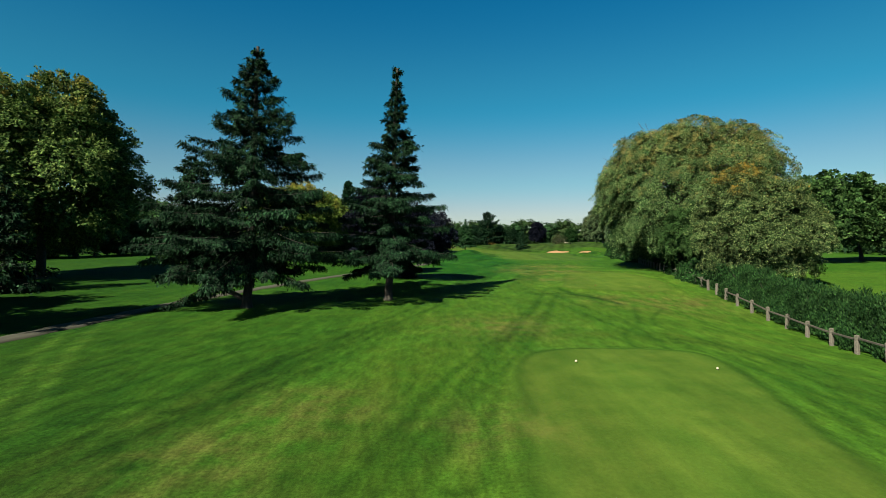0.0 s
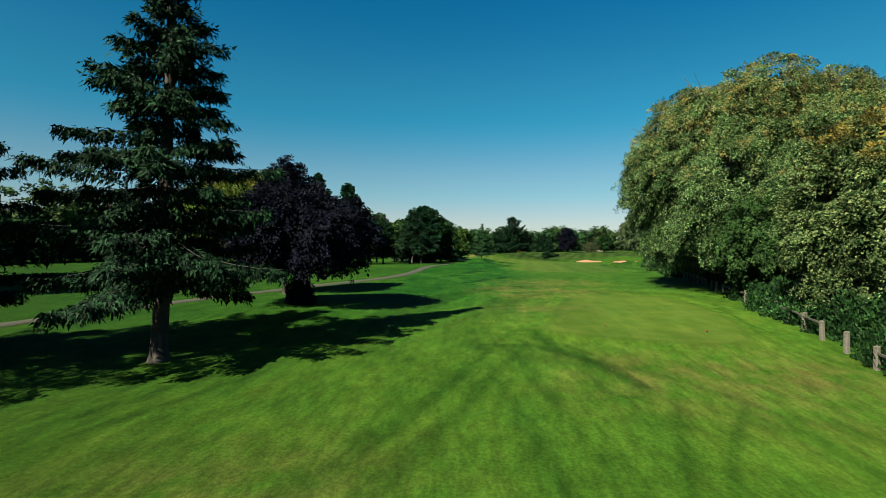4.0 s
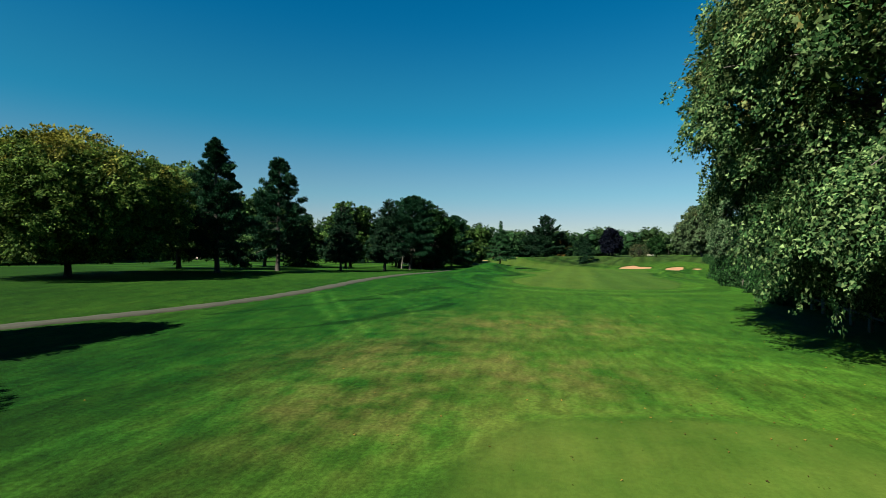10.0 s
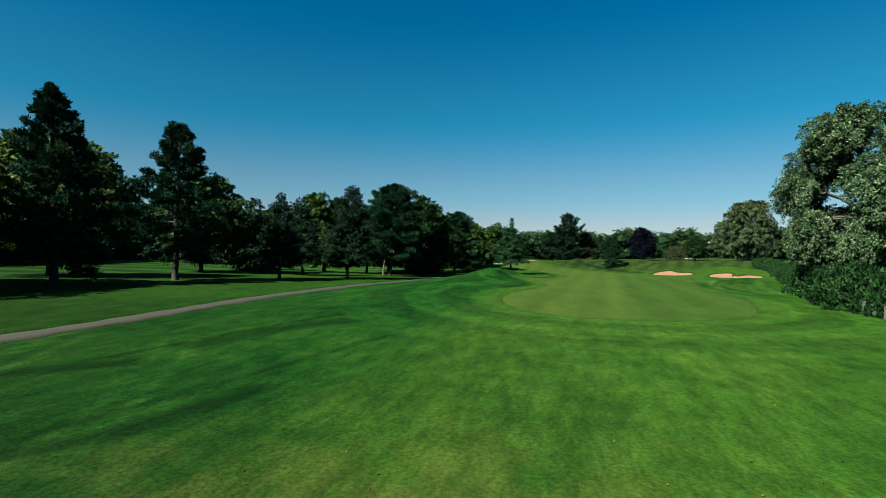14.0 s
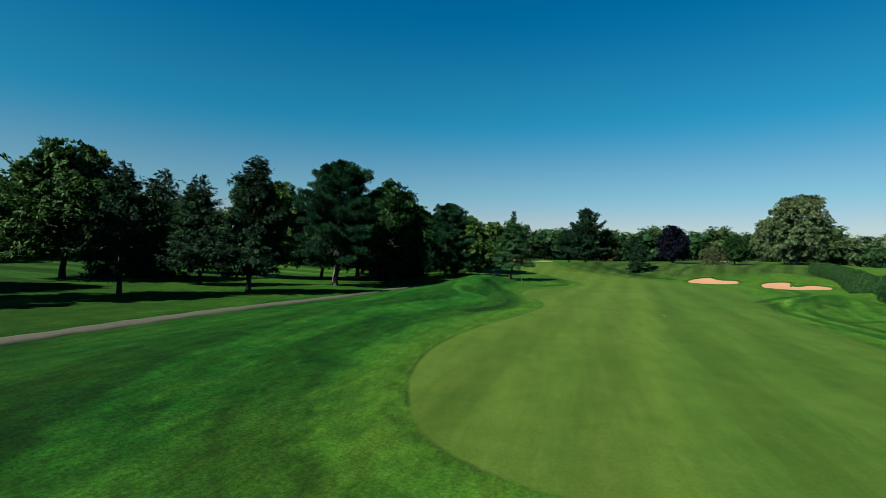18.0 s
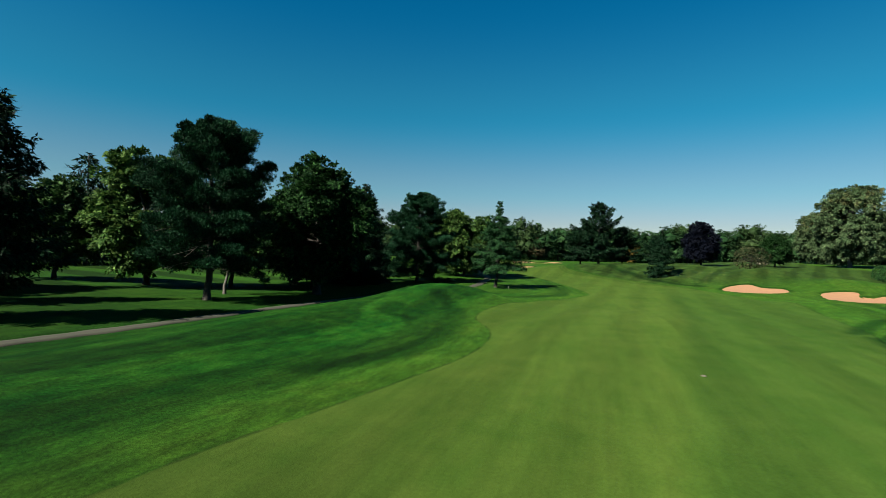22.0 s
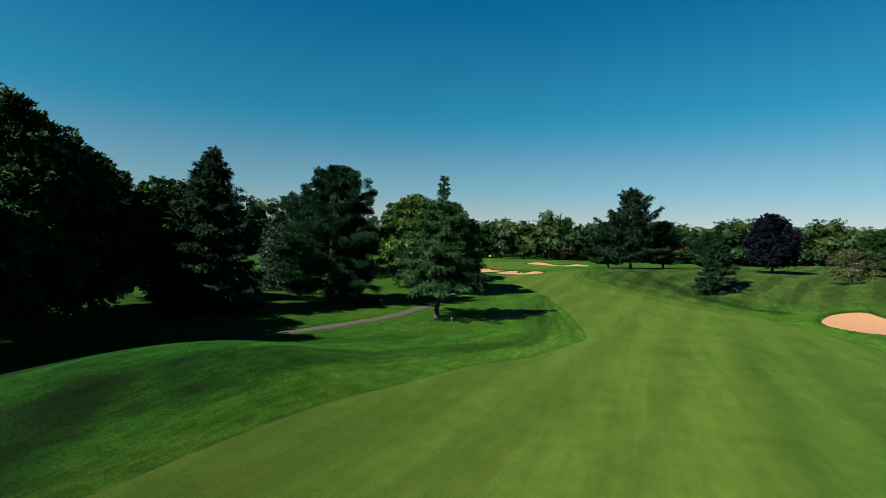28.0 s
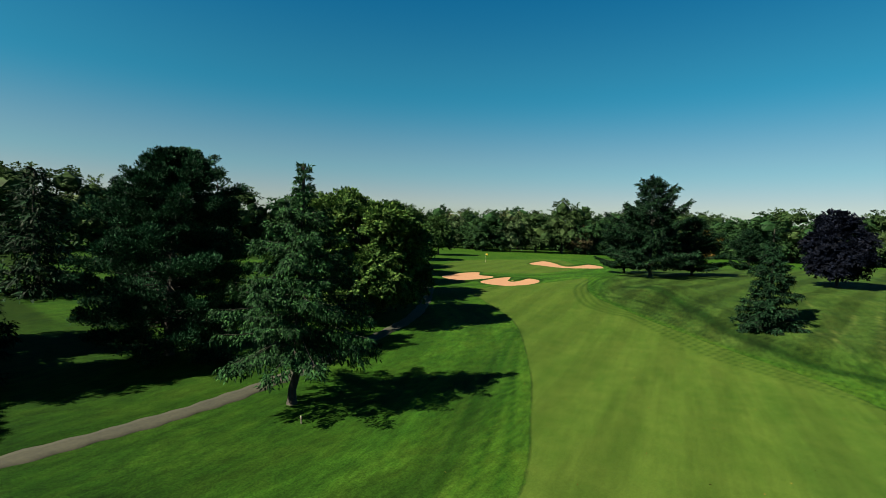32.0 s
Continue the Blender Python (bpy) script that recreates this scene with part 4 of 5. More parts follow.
WORN = [(18, 36.2, 3.2), (15, 33.5, 2.6), (12.8, 34.7, 3), (16.3, 35.1, 3), (10.6, 61, 4), (14.4, 60.7, 3.5), (13, 68, 4), (15.8, 69, 3.5), (10.8, 57, 3), (-3.5, 12.5, 2), (1, 11.4, 1.6), (-4.8, 9.6, 2), (10.4, 49, 2.5), (3, 25, 3)]
RUTS = [[(-1, 10), (0.3, 14), (2.9, 22), (6.5, 32.5), (9, 41)], [(0.2, 9), (1.4, 16), (5.3, 28), (8.2, 38)], [(-8.6, 12), (-5.7, 14.2), (-3.3, 20.4)], [(-7, 12.7), (-4.5, 17.6), (-2.6, 24.3)], [(-9.4, 7.5), (-7.4, 10.3), (-5.8, 15.4), (-4.2, 20.1), (-2.8, 25.9), (-0.5, 33)], [(-11, 10), (-9.8, 14.2), (-8.9, 17.3), (-7, 22)],
        [(7.6, 38), (9.3, 26), (11, 20), (11.6, 14), (11.8, 8)], [(8.9, 40.2), (10, 38.4), (11, 36.4), (11.2, 33)]]
CUTS = [[(35.5, 117), (38, 119), (42, 118)], [(-1.8, 8.5), (-1.1, 10.4), (-0.4, 13.9), (0.9, 17.8), (3.1, 23.2), (7.0, 35.1)], [(-1.0, 8.4), (0.1, 12.9), (1.2, 16.3), (4.4, 26.9)], [(-0.4, 8.4), (1.2, 14.5), (3.6, 20.9), (8, 35.9)], [(7.2, 20.4), (9.4, 20.0), (10.1, 17.2), (8.8, 12.3), (7.6, 8)], [(8.5, 23.6), (11.5, 21.8), (12.6, 19.6), (11.8, 15.6), (10.8, 12.1), (10, 7)],
        [(10.3, 21.8), (11.2, 19), (10.6, 15), (9.4, 10)], [(12.5, 32.8), (10.5, 26.8), (8.4, 23.0), (8, 20.3)], [(9.9, 27.5), (9.7, 23.6), (9.2, 20.1)], [(14.5, 33), (11.4, 27), (11.9, 22.3), (13.5, 18)], [(9.3, 41.8), (10.2, 36.6), (12.6, 35.3), (14.7, 32.8)],
        [(9.7, 39.8), (10.3, 37.3), (11.2, 36.0), (11.8, 33)], [(23, 54), (22, 50.7), (20.7, 45.3), (19.7, 42)], [(34, 125), (35.5, 121), (39, 121), (44, 124)], [(36, 139), (35, 130), (37.5, 127), (41, 129), (46, 131)], [(43.2, 149), (40, 141), (38.5, 134)],
        [(1, 64), (5.1, 66.1), (7.6, 71.7), (10.5, 83.5)], [(-0.9, 68.0), (2.8, 73.9), (4.9, 80.7), (6.9, 86.9)], [(37, 193), (33, 202), (28, 210), (21, 215.5), (15.5, 220), (14.5, 230), (15, 240)],
        [(2.2, 12), (2.6, 16.8), (4.4, 19.3), (9.6, 19.4), (9.7, 16), (8.8, 12)],
        [(36, 133), (38, 137), (41, 136), (43, 141), (47, 141), (49, 146)], [(11.8, 199.2), (14.8, 183.2), (15.5, 177), (16.3, 173)], [(13.5, 193), (16.5, 182.1), (18.5, 174.8), (19.4, 170.5)],
        [(11.1, 199.6), (14.5, 189.2), (16.4, 180.7), (17.8, 173.6), (18.6, 170.1)], [(-0.6, 9.4), (0.1, 11.3), (0.6, 13.2)]]
TERRACE = [(14.4, 246), (14.3, 232), (14.5, 222), (16.4, 215.3), (18.9, 212.6), (21.8, 211.0), (24.8, 206.2), (27.2, 201.5), (29.1, 197.9), (31.3, 195.6), (33.8, 193.2), (36.2, 190.8)]
STRIPES = [(13.0, 14.6, 41, 55.5), (14.7, 16.2, 40.5, 56), (16.4, 17.8, 40.5, 56), (18.0, 19.4, 41, 55.5), (3.2, 4.4, 0, 18.5), (5.0, 6.2, 0, 18.5), (6.8, 8.0, 0, 18.5)]
# several bands stand in for shade on mound faces and the hill's foot
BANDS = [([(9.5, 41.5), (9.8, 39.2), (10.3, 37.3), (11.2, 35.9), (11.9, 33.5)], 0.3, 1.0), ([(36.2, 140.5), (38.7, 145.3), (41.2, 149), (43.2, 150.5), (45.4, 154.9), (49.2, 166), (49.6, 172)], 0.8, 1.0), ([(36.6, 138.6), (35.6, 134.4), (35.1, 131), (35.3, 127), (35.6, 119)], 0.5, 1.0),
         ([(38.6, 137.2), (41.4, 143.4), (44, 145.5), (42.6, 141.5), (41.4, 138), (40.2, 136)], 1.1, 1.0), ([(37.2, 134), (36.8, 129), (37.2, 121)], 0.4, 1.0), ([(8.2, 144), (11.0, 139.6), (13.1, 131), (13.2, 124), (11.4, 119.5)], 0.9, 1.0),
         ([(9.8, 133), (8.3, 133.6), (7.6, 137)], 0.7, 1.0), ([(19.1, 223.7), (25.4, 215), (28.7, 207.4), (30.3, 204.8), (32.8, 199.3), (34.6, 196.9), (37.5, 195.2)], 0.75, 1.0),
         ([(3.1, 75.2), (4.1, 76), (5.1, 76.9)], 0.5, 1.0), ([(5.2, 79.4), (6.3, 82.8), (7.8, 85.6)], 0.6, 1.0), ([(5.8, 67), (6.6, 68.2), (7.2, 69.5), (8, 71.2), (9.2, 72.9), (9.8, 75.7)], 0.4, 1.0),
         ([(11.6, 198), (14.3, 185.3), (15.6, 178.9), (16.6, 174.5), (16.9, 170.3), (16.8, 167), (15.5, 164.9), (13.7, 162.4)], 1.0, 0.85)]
PRESSED = [[(36.8, 136.4), (38.2, 139.6), (42.2, 145.7), (47.6, 159.3), (50.2, 169.5)], [(0, 78.8), (1.2, 76.4), (3.9, 70.8), (6.4, 66.2), (7.5, 64.3)], [(0.4, 80), (1.4, 77.7), (4.2, 72.3), (6.3, 68.2), (8, 65.4)], [(4.1, 79.1), (7.2, 74), (8.8, 70.3)], [(4.7, 80), (8, 74.2), (9.5, 71)], [(3.3, 71.5), (1, 76), (-0.8, 80)], [(-9.5, 11), (-14, 18.8), (-17, 25)], [(-10.6, 11.6), (-14.6, 18), (-18, 24)], [(-7.4, 11.0), (-7.0, 13.6), (-6.4, 15.6)], [(11.6, 198.4), (13.4, 185.5), (15.4, 176.6), (16.7, 170.2), (16.5, 167.3)],
           [(12.8, 195.1), (15.6, 181.5), (16.6, 173.7), (16.9, 168), (16.4, 166.2)], [(11.4, 196.9), (14.6, 183.8), (17, 174), (17.8, 169.6), (18.1, 167.7)], [(8.4, 71.8), (8.6, 74), (8.7, 76.5)], [(37.5, 218), (37.8, 211), (37.3, 205)], [(41, 215), (39.5, 210), (37.3, 205)],
           [(35.3, 211), (36.2, 206), (36.8, 202.8), (37.6, 199)], [(43.7, 218), (41.6, 210), (39.6, 203), (38.6, 198)], [(46, 220), (44.5, 212), (42.6, 204)], [(33, 222), (34.5, 214), (35.4, 208)]]
ground, (GX, GY, GZ) = sheet()


def floor_at(x, y):
    """Height of the finished turf."""
    i = int(np.clip(np.searchsorted(GX, x) - 1, 0, len(GX) - 2))
    j = int(np.clip(np.searchsorted(GY, y) - 1, 0, len(GY) - 2))
    u, v = (x - GX[i]) / (GX[i + 1] - GX[i]), (y - GY[j]) / (GY[j + 1] - GY[j])
    return float((GZ[j, i] * (1 - u) + GZ[j, i + 1] * u) * (1 - v) + (GZ[j + 1, i] * (1 - u) + GZ[j + 1, i + 1] * u) * v)


def bunker(outline):
    """A dished bed of raked sand inside its outline."""
    mid = outline.mean(0)
    rings = [1.04, 0.97, 0.85, 0.6, 0.3, 0.02]
    v = []
    for r in rings:
        for x, y in mid + (outline - mid) * r:
            v.append((x, y, lift(x, y) - 0.04 - 0.16 * (1 - r) ** 0.7 if r < 1 else lift(x, y) - 0.2))
    k = len(outline)
    q = [(i * k + j, i * k + (j + 1) % k, (i + 1) * k + (j + 1) % k, (i + 1) * k + j) for i in range(len(rings) - 1) for j in range(k)]
    q.append(tuple((len(rings) - 1) * k + j for j in range(k)))
    me = bpy.data.meshes.new("sand_bunker")
    me.from_pydata(v, [], q)
    me.materials.append(SAND)
    return tagged(smooth(new("sand_bunker", me)), "sunken bunker filled with pale pinkish raked sand", "bunker", "sand bunkers", "structure")


for b in BUNKERS:
    bunker(b)


def ribbon(name, line, broad, mat, up):
    d = unit(np.gradient(line, axis=0))
    nor = np.column_stack([-d[:, 1], d[:, 0]])
    v = []
    for k, (p, q) in enumerate(zip(line, nor)):
        wide = broad * (1 + 0.10 * math.sin(k * 1.3) + 0.08 * math.sin(k * 0.47 + 1))
        for s, h in ((-1.08, -0.05), (-1, 0), (-0.4, 0.012), (0.4, 0.012), (1, 0), (1.08, -0.05)):
            x, y = p + q * s * wide / 2
            v.append((x, y, floor_at(x, y) + up + h))
    n = len(line)
    q = [(i * 6 + j, (i + 1) * 6 + j, (i + 1) * 6 + j + 1, i * 6 + j + 1) for i in range(n - 1) for j in range(5)]
    me = bpy.data.meshes.new(name)
    me.from_pydata(v, [], q)
    me.materials.append(mat)
    return smooth(new(name, me))


tagged(ribbon("path", drawn(PATH, 4), 1.15, PATHWAY, 0.05), "narrow worn tan-grey cart path through the grass", "path", kind="structure")


# ---- trees of the course ----
def stand(tree, x, y, label, category="tree", group="", turn=0.0, size=1.0, sink=0.05):
    tree.matrix_basis = pose(x, y, floor_at(x, y) - sink, 0, 0, turn) @ Matrix.Scale(size, 4)
    return tagged(tree, label, category, group)


def again(tree, x, y, turn, size, label="", wide=1.0):
    t = copy_thing(tree, Matrix.Identity(4))
    t.matrix_basis = pose(x, y, floor_at(x, y) - 0.05, 0, 0, turn) @ Matrix.Diagonal((size * wide, size * wide, size, 1))
    return tagged(t, label)


# beside the first tee
big_maple = stand(broadleaf("maple_tree", 11, 20.3, 9.2, 1.8, TURNING, 100000, 0.27, lobes=36, clump=0.75, fill=0.2, gaps=0.45, profile=(1.1, 1.0, 0.85)), -39.5, 49, "tall broad maple with green leaves turning yellow on top")
spruce_a = stand(spruce("spruce_tree", 1, 16.0, 6.1, 3.1, SPRUCE, lean=0.05, power=1.05, ragged=0.2, top=0.25, lead=0.8, whorl=0.5, arms=6, dense=4.6, twig=0.2, hang=1.0, second=(-3.6, 0.6, 9.6, 3.7)), -12.0, 30.5, "large dark green spruce with ragged drooping boughs")
spruce_b = stand(spruce("spruce_tree", 2, 16.0, 4.1, 3.2, SPRUCE, power=1.35, ragged=0.24, top=0.22, lead=0.85, lean=0.03, whorl=0.5, arms=6, dense=5.0, twig=0.2, hang=0.9), -3.8, 34.6, "tall slender dark green spruce with a thin top")
purple_l = stand(broadleaf("purple_maple_tree", 3, 7.0, 4.3, 2.3, PURPLE, 44000, 0.15, BARK_BROWN, 34, 0.25, profile=(1.1, 1.0, 0.75), thick=0.30, clump=0.5, tuft=36, fill=0.14, near=True), -3.5, 47.2, "low broad purple-leaved maple beside the path")
stand(broadleaf("purple_maple_tree", 43, 10.0, 2.8, 2.2, PURPLE, 34000, 0.15, BARK_BROWN, 26, profile=(1.1, 1.0, 0.8), thick=0.17, clump=0.48, tuft=36, fill=0.14, near=True), -7.6, 55.2, "tall dark purple maple with a straight trunk at the path")
suckers = stand(bush("basal_shoots", 45, 1.9, 0.75, PURPLE, 5000, 0.15, 0.6, 0.7), -3.4, 47.0, "dark purple leafy shoots round the foot of the maple", "shrub")
stand(spruce("spruce_tree", 44, 14.5, 4.6, 1.2, SPRUCE, power=0.8, top=0.2, dense=1.6, twig=0.45), -25.5, 18.5, "dark spruce that shades the path beside the tee")
silver = stand(broadleaf("silver_maple_tree", 4, 18.8, 12.3, 1.7, SILVER, 480000, 0.14, BARK_GREY, 84, 0.55, 0.58, squash=1.1, clump=0.95, tuft=150, fill=0.14, gaps=0.55), 31.2, 64.5, "huge silver maple with pale and yellowing leaves")
front_maple = stand(broadleaf("maple_tree", 5, 10.7, 5.5, 0.6, GOLD, 110000, 0.125, BARK_BROWN, 26, 0.3, clump=0.5, fill=0.18, near=True, gaps=0.4), 27.5, 44.5, "rounded green maple with orange top behind the fence")
low_maple = stand(broadleaf("maple_tree", 6, 8.2, 4.2, 1.8, MAPLE, 50000, 0.13, BARK_BROWN, 16, 0.3, clump=0.45, fill=0.18, near=True), 28, 54, "low bright green maple behind the fence")
silver_b = stand(broadleaf("silver_maple_tree", 7, 18.2, 6.7, 1.2, PALE, 130000, 0.19, BARK_GREY, 30, 0.4, clump=0.65, tuft=60, fill=0.3, gaps=0.12), 45, 119, "tall silver maple with pale leaves beside the fence")
willow = stand(broadleaf("grey_leaved_tree", 8, 20.0, 7.8, 0.4, WILLOW, 52000, 0.36, BARK_GREY, 34, 0.2, clump=0.8, fill=0.2, gaps=0.45), 80, 250, "round grey-green tree beside the hedge")
again(willow, 82, 275, 130, 0.74, "smaller olive-grey tree beyond the hedge")
# beyond the path
gold_maple = stand(broadleaf("locust_tree", 9, 12.3, 9.4, 2.2, GOLDEN, 90000, 0.22, BARK_BROWN, 34, 0.1, 0.8, clump=0.65, fill=0.2, gaps=0.4), -24.5, 83, "wide spreading tree with golden leaf tips")
mid_gold = stand(broadleaf("maple_tree", 28, 12.6, 6.6, 1.6, TURNING, 26000, 0.34, BARK_BROWN, 24, clump=0.75, fill=0.2), -28.6, 102.2, "spreading maple with yellow tips behind the pines")
pine_a = stand(pine("pine_tree", 10, 13.8, 4.0, 1.6, PINE, arms=92, full=0.22, blunt=0.26, plate=0.46), -17.4, 93.3, "dark green pine with a pointed crown")
pine_b = stand(pine("pine_tree", 12, 13.5, 4.4, 2.0, PINE, arms=88, full=0.28, blunt=0.30, plate=0.46, bare=5), -15.5, 102.5, "dark green pine with upswept tufts")
pine_c = stand(pine("pine_tree", 13, 13.2, 4.5, 2.4, PINE, arms=140, plates=13, needles=150, size=0.18, full=0.48, blunt=0.62, plate=0.55, sweep=0.6, bare=16), -6.6, 134.5, "tall dense pine with bare lower limbs")
pine_d = stand(spruce("spruce_tree", 14, 11.0, 3.0, 2.0, SPRUCE, power=0.72, top=0.22, rise=0.2, dense=2.6, twig=0.28, hang=0.3, lean=0.05), -7.3, 120.6, "bushy dark green spruce on a leaning trunk")
spruce_c = stand(spruce("spruce_tree", 15, 9.0, 2.6, 1.9, SPRUCE, power=0.8, top=0.22, rise=0.18, dense=2.4, twig=0.28, hang=0.3), -11.2, 112.2, "small dark spruce on a leaning trunk")
again(spruce_c, -14.9, 124.0, 80, 1.12)
mid_spruce = stand(spruce("spruce_tree", 29, 13.0, 4.0, 0.9, SPRUCE, power=0.7, top=0.15, whorl=0.6, twig=0.6, dense=1.3), -25, 129, "dark green spruce with dense boughs", size=0.8)
young_maple = stand(broadleaf("young_tree", 38, 8.8, 2.1, 2.6, DENSE, 3600, 0.2, BARK_GREY, 10, twigs=6, thick=0.13, tuft=14, clump=0.42), -9.4, 139.6, "slim young tree with sparse leaves and pale bare twigs")
mid_maple = stand(broadleaf("maple_tree", 25, 12.0, 5.4, 1.2, MAPLE, 18000, 0.36, BARK_BROWN, 20, clump=0.7, fill=0.2, twigs=1), -27.5, 121, "dense green maple with a dark trunk")
round_maple = stand(broadleaf("maple_tree", 26, 12.6, 5.2, 1.2, LIME, 22000, 0.36, BARK_BROWN, 16, clump=0.65, fill=0.2), -20.6, 142, "rounded sunlit green maple")
again(mid_maple, -30, 140, 90, 0.8)
dark_maple = stand(broadleaf("maple_tree", 16, 12.9, 5.2, 0.8, DENSE, 52000, 0.25, BARK_BROWN, 28, thick=0.36, clump=0.5, tuft=36, fill=0.2, gaps=0.5), -4.6, 146.4, "dense dark green maple beside the path")
again(dark_maple, -8.4, 152.0, 150, 0.9)
again(dark_maple, -14.6, 157.8, 250, 0.92)
pine_e = stand(pine("pine_tree", 17, 13.4, 6.3, 0.7, PINE, arms=170, plates=14, needles=150, size=0.18, full=0.3, blunt=0.50, plate=0.58, sweep=0.5, lean=0.07), -5.2, 176, "spreading pine with layered branches")
young = stand(spruce("young_spruce_tree", 18, 12.2, 4.2, 3.6, YOUNG_SPRUCE, power=1.05, top=0.28, lead=0.24, ragged=0.2, dense=2.6, twig=0.22, hang=1.0), 7.5, 173.4, "young light green spruce with a thin leader beside the fairway")
twin = stand(spruce("spruce_tree", 19, 13.4, 3.9, 0.9, SPRUCE, power=0.78, top=0.16, dense=3.0, twig=0.26, hang=0.45, rise=0.14, whorl=0.34), -8.3, 163.9, "dense dark spruce with full boughs", size=0.99)
again(twin, -9.9, 164.9, 100, 0.98)
again(dark_maple, -17.6, 166.3, 80, 0.84)
again(mid_spruce, -16, 182, 140, 0.85)
again(mid_maple, -15, 147, 60, 0.85)
again(mid_maple, 60, 80, 20, 1.15)
again(mid_maple, 72, 86, 140, 1.2)
again(mid_maple, 84, 94, 240, 1.1)
again(mid_gold, 76, 70, 10, 1.0)
blue_spruce = stand(spruce("blue_spruce_tree", 27, 9.5, 3.0, 0.4, BLUE_SPRUCE, power=0.8, top=0.15, twig=0.45), -20, 186, "pale blue-grey spruce among dark trees")
lime = stand(broadleaf("maple_tree", 20, 12.0, 6.2, 0.5, LIME, 46000, 0.32, BARK_BROWN, 22, clump=0.62, fill=0.2, gaps=0.45), -2.5, 194, "yellow-green maple behind the spruce")
again(mid_maple, -7, 206, 40, 0.9)
again(mid_maple, -14, 216, 150, 0.95)
again(mid_maple, -20, 228, 100, 0.9)
again(mid_maple, -27, 238, 250, 0.95)
again(mid_maple, -33, 258, 10, 0.95)
again(mid_maple, -37, 284, 120, 0.9)
again(mid_spruce, -35, 183, 30, 1.0)
again(mid_spruce, -50, 204, 60, 1.0)
again(mid_spruce, -60, 166, 90, 1.4)
again(mid_spruce, -33, 37, 50, 0.7)
again(mid_maple, -44.5, 29, 50, 1.2)
again(mid_maple, -35, 20.5, 170, 1.1)
# right of the green
far_spruce = stand(spruce("spruce_tree", 21, 15.6, 6.4, 2.2, SPRUCE, power=0.7, top=0.14, rise=0.42, whorl=0.95, arms=6, twig=0.42, ragged=0.35, dense=6.0, hang=0.15, sag=0.3), 21.4, 239, "tall spruce with upswept limbs beside the green")
small_spruce = stand(spruce("spruce_tree", 22, 9.2, 2.9, 0.5, SPRUCE, power=1.12, top=0.2, whorl=0.5, ragged=0.15, twig=0.26, dense=3.6, hang=0.4), 32.6, 207, "small cone-shaped spruce on the slope")
purple_r = stand(broadleaf("purple_beech_tree", 23, 10.4, 4.1, 0.3, PURPLE, 34000, 0.26, BARK_BROWN, 26, clump=0.5, fill=0.2, profile=(1.05, 1.0, 0.8)), 45.4, 240, "round dark purple tree on the slope")
crab = stand(broadleaf("crab_apple_tree", 24, 5.0, 3.0, 1.0, CRAB, 5200, 0.2, BARK_BROWN, 14, tuft=16, clump=0.4), 51.2, 221, "small sparse tree with rusty leaves")
again(dark_maple, 62, 243, 20, 0.62, "rounded dark green tree beyond the purple tree")
again(far_spruce, 39, 275, 70, 0.6, "broad low spruce beyond the slope")
again(far_spruce, 27.5, 247, 200, 0.62, "broad dark spruce behind the tall one", 1.25)
again(far_spruce, 16.5, 251, 120, 0.66, "dark spruce behind the green", 1.1)


